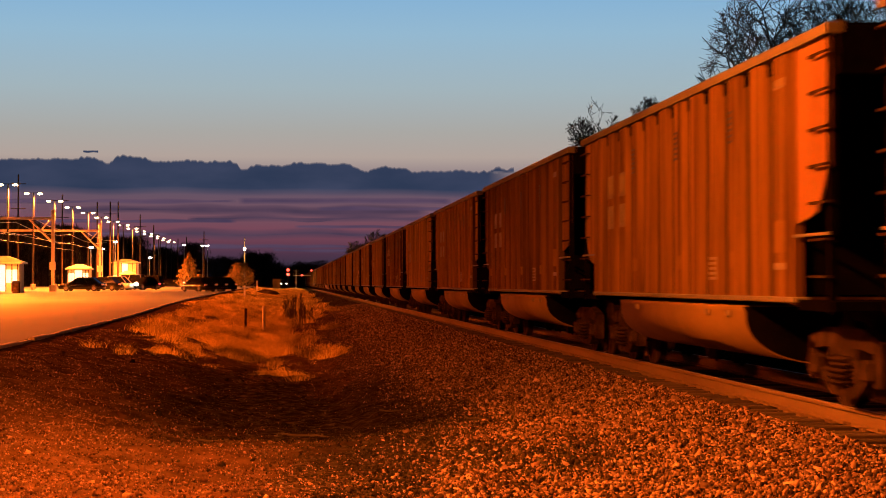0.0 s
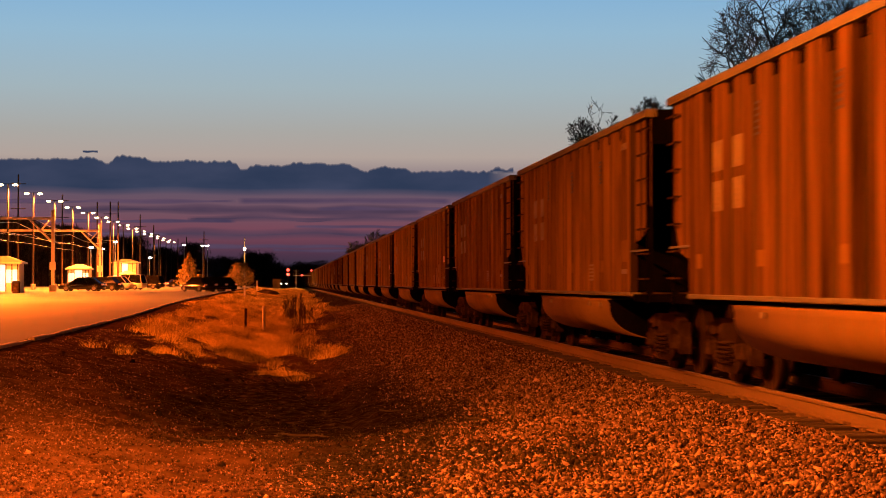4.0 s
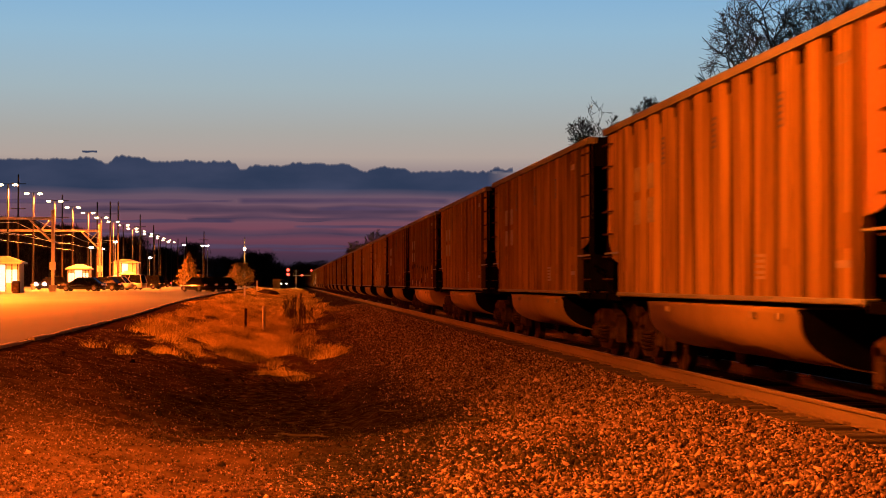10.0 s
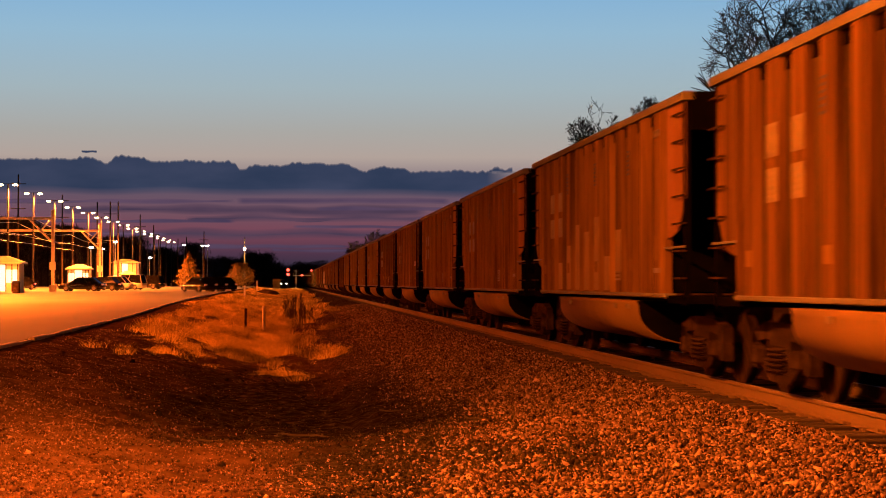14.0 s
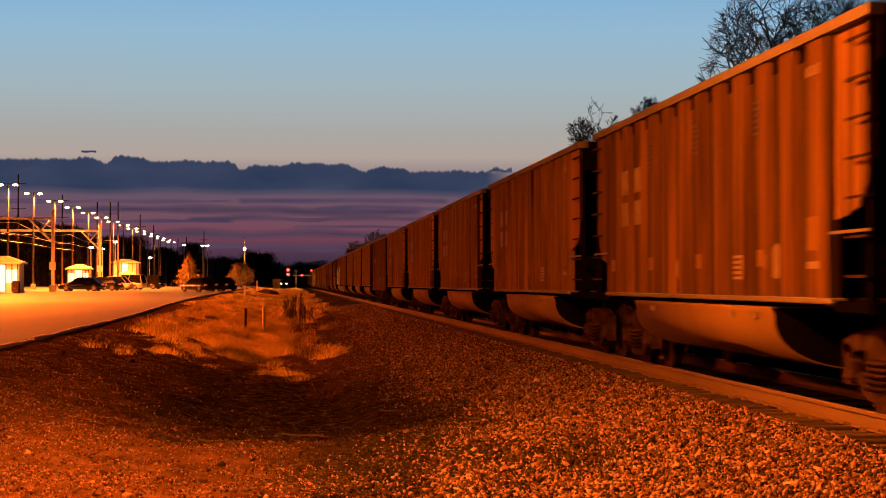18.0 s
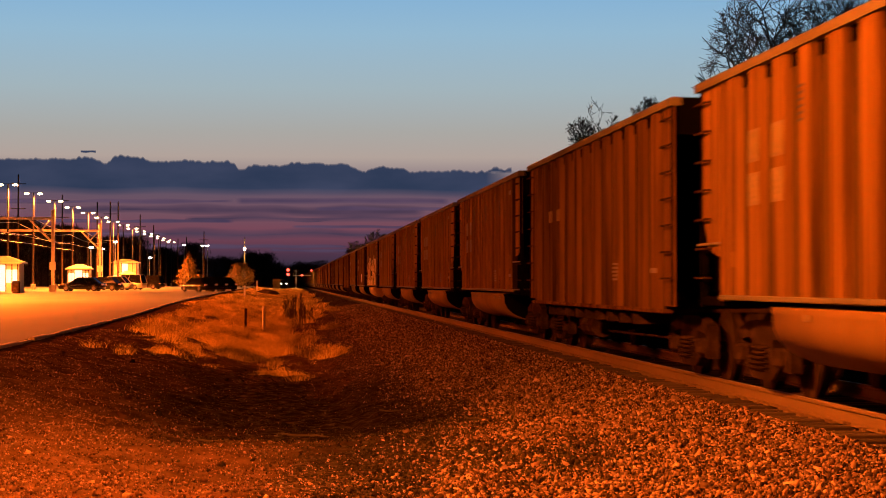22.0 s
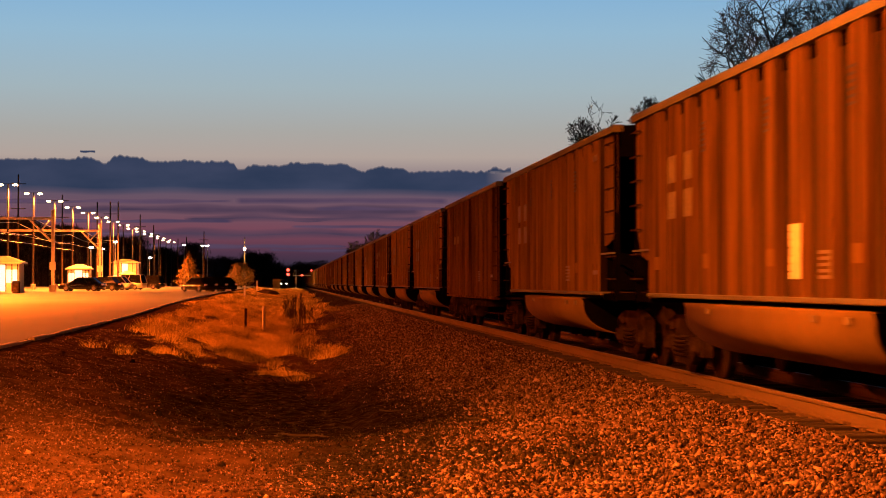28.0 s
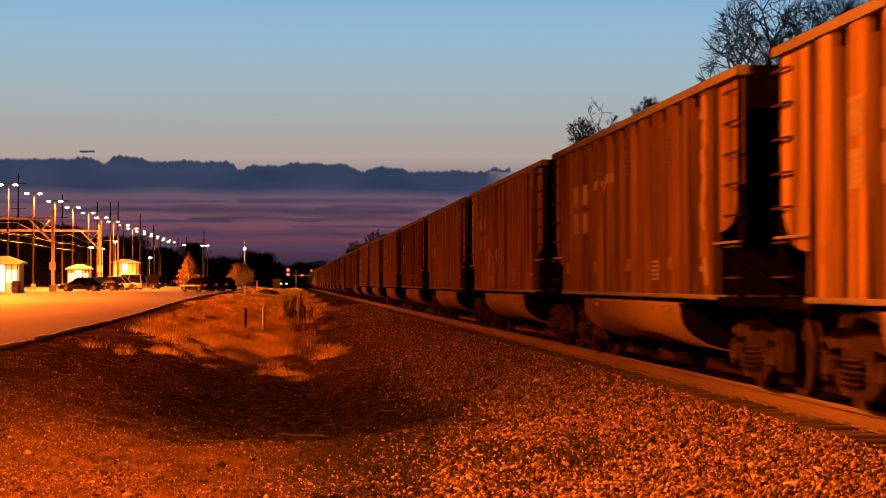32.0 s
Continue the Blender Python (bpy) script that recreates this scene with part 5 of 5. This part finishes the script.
def far_ditch(rng):
    while True:
        y = 105 + 275 * rng.random() ** 1.25
        x = rng.uniform(-5.9, 3.2)
        if rng.random() < 1.4 * noise.noise((x * .4, y * .06, 12)) + .7 - max(0, (x - 1) * .4):
            return x, y, .16 + .4 * smoothstep(-3.5, .5, x)


tufts("far_dry_grass", "dry grass along the far ditch", 9000, far_ditch, .7, M["grass"], 43, 1.2, .014)
def short_place(r):
    while True:
        x, y = r.uniform(-5.2, 1.2), 47 + 140 * r.random() ** 1.3
        if r.random() < .35 + 1.3 * noise.noise((x * .9, y * .35, 31)) + .012 * (y - 47):
            return x, y, .15 + .2 * smoothstep(47, 75, y)


tufts("short_dry_grass", "sparse short dead grass on the bank", 2600, short_place, .32, M["grass"], 42)


def weeds(px0, px1, py, y, count, seed):
    rng = random.Random(seed)
    for _ in range(count):
        px = rng.uniform(px0, px1)
        x, z = at_pixel(px, py + rng.uniform(-6, 30), y + rng.uniform(-3, 3))
        base = ground_z(x, y)
        h = z - base
        w = thing("weed_stalk", (x, y, base - .05), "tall dark dried weed stalk in the grass", "weed", "dried weeds in the ditch")
        bm = rods(((0, 0, 0), (rng.uniform(-.1, .1), 0, h), .012, .008), sides=5)
        for k in range(26):
            zz = h * rng.uniform(.35, 1.0)
            a = rng.uniform(0, 6.28)
            rod(bm, (0, 0, zz), (.07 * math.cos(a), .07 * math.sin(a), zz + .12), .012, .006, sides=4)
        part("stalk", bm, M["weed"], w)


weeds(502, 540, 520, 92, 26, 51)
weeds(545, 552, 548, 92, 3, 52)

for px, top, bottom, label, mat in ((435, 546, 583, "short black marker post in the grass", "iron"), (467, 542, 578, "short pale marker post in the grass", "mark")):
    x, z = at_pixel(px, top, 78)
    post = thing("marker_post", (x, 78, ground_z(x, 78), 0, 0, -55 if mat == "mark" else 0), label, "post")
    part("post", boxes((-.05, .05, -.05, .05, -.2, z - ground_z(x, 78)), bevel=.01), M[mat], post)

for px, top, y, label in ((433, 506, 165, "small white marker post at the end of the kerb"), (455, 497, 260, "small white marker post on the far verge")):
    x, z = at_pixel(px, top, y)
    post = thing("marker_post", (x, y, ground_z(x, y)), label, "post")
    part("post", boxes((-.08, .08, -.05, .05, -.3, z - ground_z(x, y)), bevel=.01), M["mark"], post)

x = at_pixel(472, 0, 240)[0]
mound = thing("earth_mound", (x, 240, ground_z(x, 240)), "low dark mound of earth on the verge", "mound")
bm = lathe([(1.75, -.4), (1.6, .1), (1.2, .38), (.6, .56), (.1, .62)], 20)
for v in bm.verts:
    v.co += Vector((.15, .15, .08)) * noise.noise(v.co * 1.4)
part("earth", bm, M["soil"], mound, smooth=True)

# ---------------------------------------------------------------- clouds


def cloud_material(name, dark, light):
    m = bpy.data.materials.new(name)
    m.use_nodes = True
    t = m.node_tree
    t.nodes.clear()
    co = node(t, "ShaderNodeTexCoord")
    mp = node(t, "ShaderNodeMapping")
    mp.inputs["Scale"].default_value = (.006, .006, .02)
    t.links.new(co.outputs["Object"], mp.inputs[0])
    nz = node(t, "ShaderNodeTexNoise")
    nz.inputs["Scale"].default_value, nz.inputs["Detail"].default_value = 1.0, 5
    t.links.new(mp.outputs[0], nz.inputs["Vector"])
    ramp = ramp_node(t, [(.3, lin(*dark)), (.7, lin(*light))])
    t.links.new(nz.outputs[0], ramp.inputs[0])
    em = node(t, "ShaderNodeEmission")
    t.links.new(ramp.outputs[0], em.inputs[0])
    at = node(t, "ShaderNodeAttribute")
    at.attribute_name = "soft"
    tr = node(t, "ShaderNodeBsdfTransparent")
    mx = node(t, "ShaderNodeMixShader")
    t.links.new(at.outputs["Fac"], mx.inputs[0])
    t.links.new(tr.outputs[0], mx.inputs[1])
    t.links.new(em.outputs[0], mx.inputs[2])
    out = node(t, "ShaderNodeOutputMaterial")
    t.links.new(mx.outputs[0], out.inputs[0])
    return m


FAR = 3800.0


def cloud(name, label, px0, px1, top, bottom, mat, steps, dist, soft=(6, 6)):
    """A bank of cloud; top and bottom give its outline against the sky."""
    rows_ = (0, .06, .16, .5, .84, .94, 1)
    me_v, me_f, fade = [], [], []
    for i in range(steps + 1):
        px = px0 + (px1 - px0) * i / steps
        a, b = top(px), bottom(px)
        ends = min(1, 30 * i / steps, 30 * (steps - i) / steps)
        edge = (0, soft[0] * .4, soft[0], (b - a) / 2, (b - a) - soft[1], (b - a) - soft[1] * .4, b - a)
        for k, e in enumerate(edge):
            py = a + min(max(e, 0), b - a)
            x, z = at_pixel(px, py, dist)
            me_v.append((x, dist, z))
            fade.append((0, .6, 1, 1, 1, .5, 0)[k] * ends)
    for i in range(steps):
        for k in range(6):
            a = i * 7 + k
            me_f.append((a, a + 1, a + 8, a + 7))
    me = raw(name, me_v, me_f)
    attr = me.attributes.new("soft", "FLOAT", "POINT")
    attr.data.foreach_set("value", fade)
    ob = mesh_ob(name, me, mat)
    return tagged(ob, label, "cloud", kind="structure")


LUMPS = ((-300, 160, 284), (-120, 110, 282), (50, 110, 280), (140, 62, 279), (232, 42, 276), (320, 100, 284), (385, 42, 285), (472, 46, 291), (560, 88, 288), (690, 48, 295), (800, 90, 303), (870, 60, 305))


def bank_top(p):
    """Heaped cumulus tops."""
    top = min(t + 16 * (abs(p - c) / w) ** 3.2 for c, w, t in LUMPS)
    return min(top, 303 + 5 * noise.noise((p * .02, 3, 3))) + 3.5 * noise.noise((p * .035, 1, 2)) - 5 * abs(noise.noise((p * .08, 1, 5))) + 2 * noise.noise((p * .22, 1, 8))


BANK = cloud_material("dusk_cloud", (46, 58, 84), (60, 68, 94))
STREAK = cloud_material("dusk_streak", (66, 54, 76), (92, 68, 88))
THIN = cloud_material("dusk_thin_streak", (70, 58, 84), (96, 74, 98))
CLOUDS = [
    cloud("cloud_bank", "long slate-blue cloud bank above the horizon", -900, 925, bank_top, lambda p: 343 + 4 * noise.noise((p * .008, 4, 1)) + .008 * p, BANK, 900, FAR, (4, 14)),
    cloud("cloud_streak", "thin dark cloud streak", 100, 760, lambda p: 362 + 8 * noise.noise((p * .01, 6, 1)), lambda p: 377 + 5 * noise.noise((p * .006, 7, 1)) + .012 * p, STREAK, 120, FAR - 60, (9, 8)),
    cloud("cloud_streak", "thin dark cloud streak", 330, 980, lambda p: 380 + 7 * noise.noise((p * .01, 8, 1)), lambda p: 394 + 5 * noise.noise((p * .006, 9, 1)), STREAK, 120, FAR - 120, (9, 8)),
    cloud("cloud_streak", "thin dark cloud streak", 150, 900, lambda p: 404 + 8 * noise.noise((p * .01, 10, 1)), lambda p: 424 + 5 * noise.noise((p * .006, 11, 1)), STREAK, 120, FAR - 180, (12, 10)),
    *(cloud("cloud_streak", "thin dark cloud streak", a, b, lambda p, c=c, k=k: c + 4 * noise.noise((p * .012, k, 4)), lambda p, c=c, k=k, w=w: c + w + 3 * noise.noise((p * .009, k, 6)), THIN, 90, FAR - 200 - 10 * k, (w * .45, w * .45))
      for k, (a, b, c, w) in enumerate(((-200, 420, 352, 9), (420, 800, 350, 12), (560, 860, 366, 8), (60, 420, 388, 7), (520, 800, 398, 7), (-100, 300, 410, 8), (260, 620, 432, 9), (480, 760, 440, 8)))),
    cloud("cloud_wisp", "small grey wisp of cloud", 146, 174, lambda p: 266 + noise.noise((p * .1, 1, 1)), lambda p: 271 + noise.noise((p * .1, 2, 1)), BANK, 20, FAR - 30, (1.5, 2)),
    cloud("cloud_wisp", "small grey wisp of cloud", 868, 910, lambda p: 300 - 6 * math.sin((p - 868) / 9) ** 2 + 3 * noise.noise((p * .2, 1, 3)), lambda p: 307, BANK, 60, FAR - 30, (5, 5)),
]


# ---------------------------------------------------------------- what moves
def motions():
    times = [i * 2.0 for i in range(17)]
    for k, car in CAR:
        walk(car, [(t, pose(TRACK_X, front_y(t) + LONG + STEP * k, 0)) for t in times])
    # wheels roll without slipping; all wheelsets of one place in a truck share one turn
    turns = [i / 30 for i in range(961)]
    for place in (-.89, .89):
        sets = [o for _, car in CAR for o in car.children_recursive if o.name.startswith("wheelset") and abs(o.location.y - place) < .01]
        walk(sets[0], [(t, pose(0, place, .457, math.degrees((front_y(t) - front_y(0)) / -.457) % 360)) for t in turns])
        keys = sets[0].animation_data
        for o in sets[1:]:
            o.rotation_mode = "QUATERNION"
            o.animation_data_create()
            o.animation_data.action = keys.action
            o.animation_data.action_slot = keys.action_slot
    for car, y, turn, rows in ((moving_car, 215, 150, ((0, 236), (2.5, 180), (4.5, 132), (5.5, 114), (7, 104), (8, 97), (9, 85), (10, 75), (11, 64), (12, 54), (13, 34), (14, 14), (15, -10), (17, -70), (32, -620))),
                               (far_car, 318, -70, ((0, 283), (2.5, 296), (5.5, 308), (7, 322), (10, 334), (32, 336))),
                               (far_car_back, 322, 130, ((0, 338), (4.5, 318), (5.5, 308), (6.2, 300), (7.5, 291), (8.5, 284), (10, 262), (13, 236), (20, 222), (32, 220)))):
        walk(car, [(t, pose(at_pixel(px + 18, 0, y)[0], y, lot_z(y) + .06, 0, 0, turn)) for t, px in rows])
    for c in CLOUDS:
        walk(c, [(t, pose(-.22 * t, 0, 0)) for t in (0.0, 16.0, 32.0)])


motions()
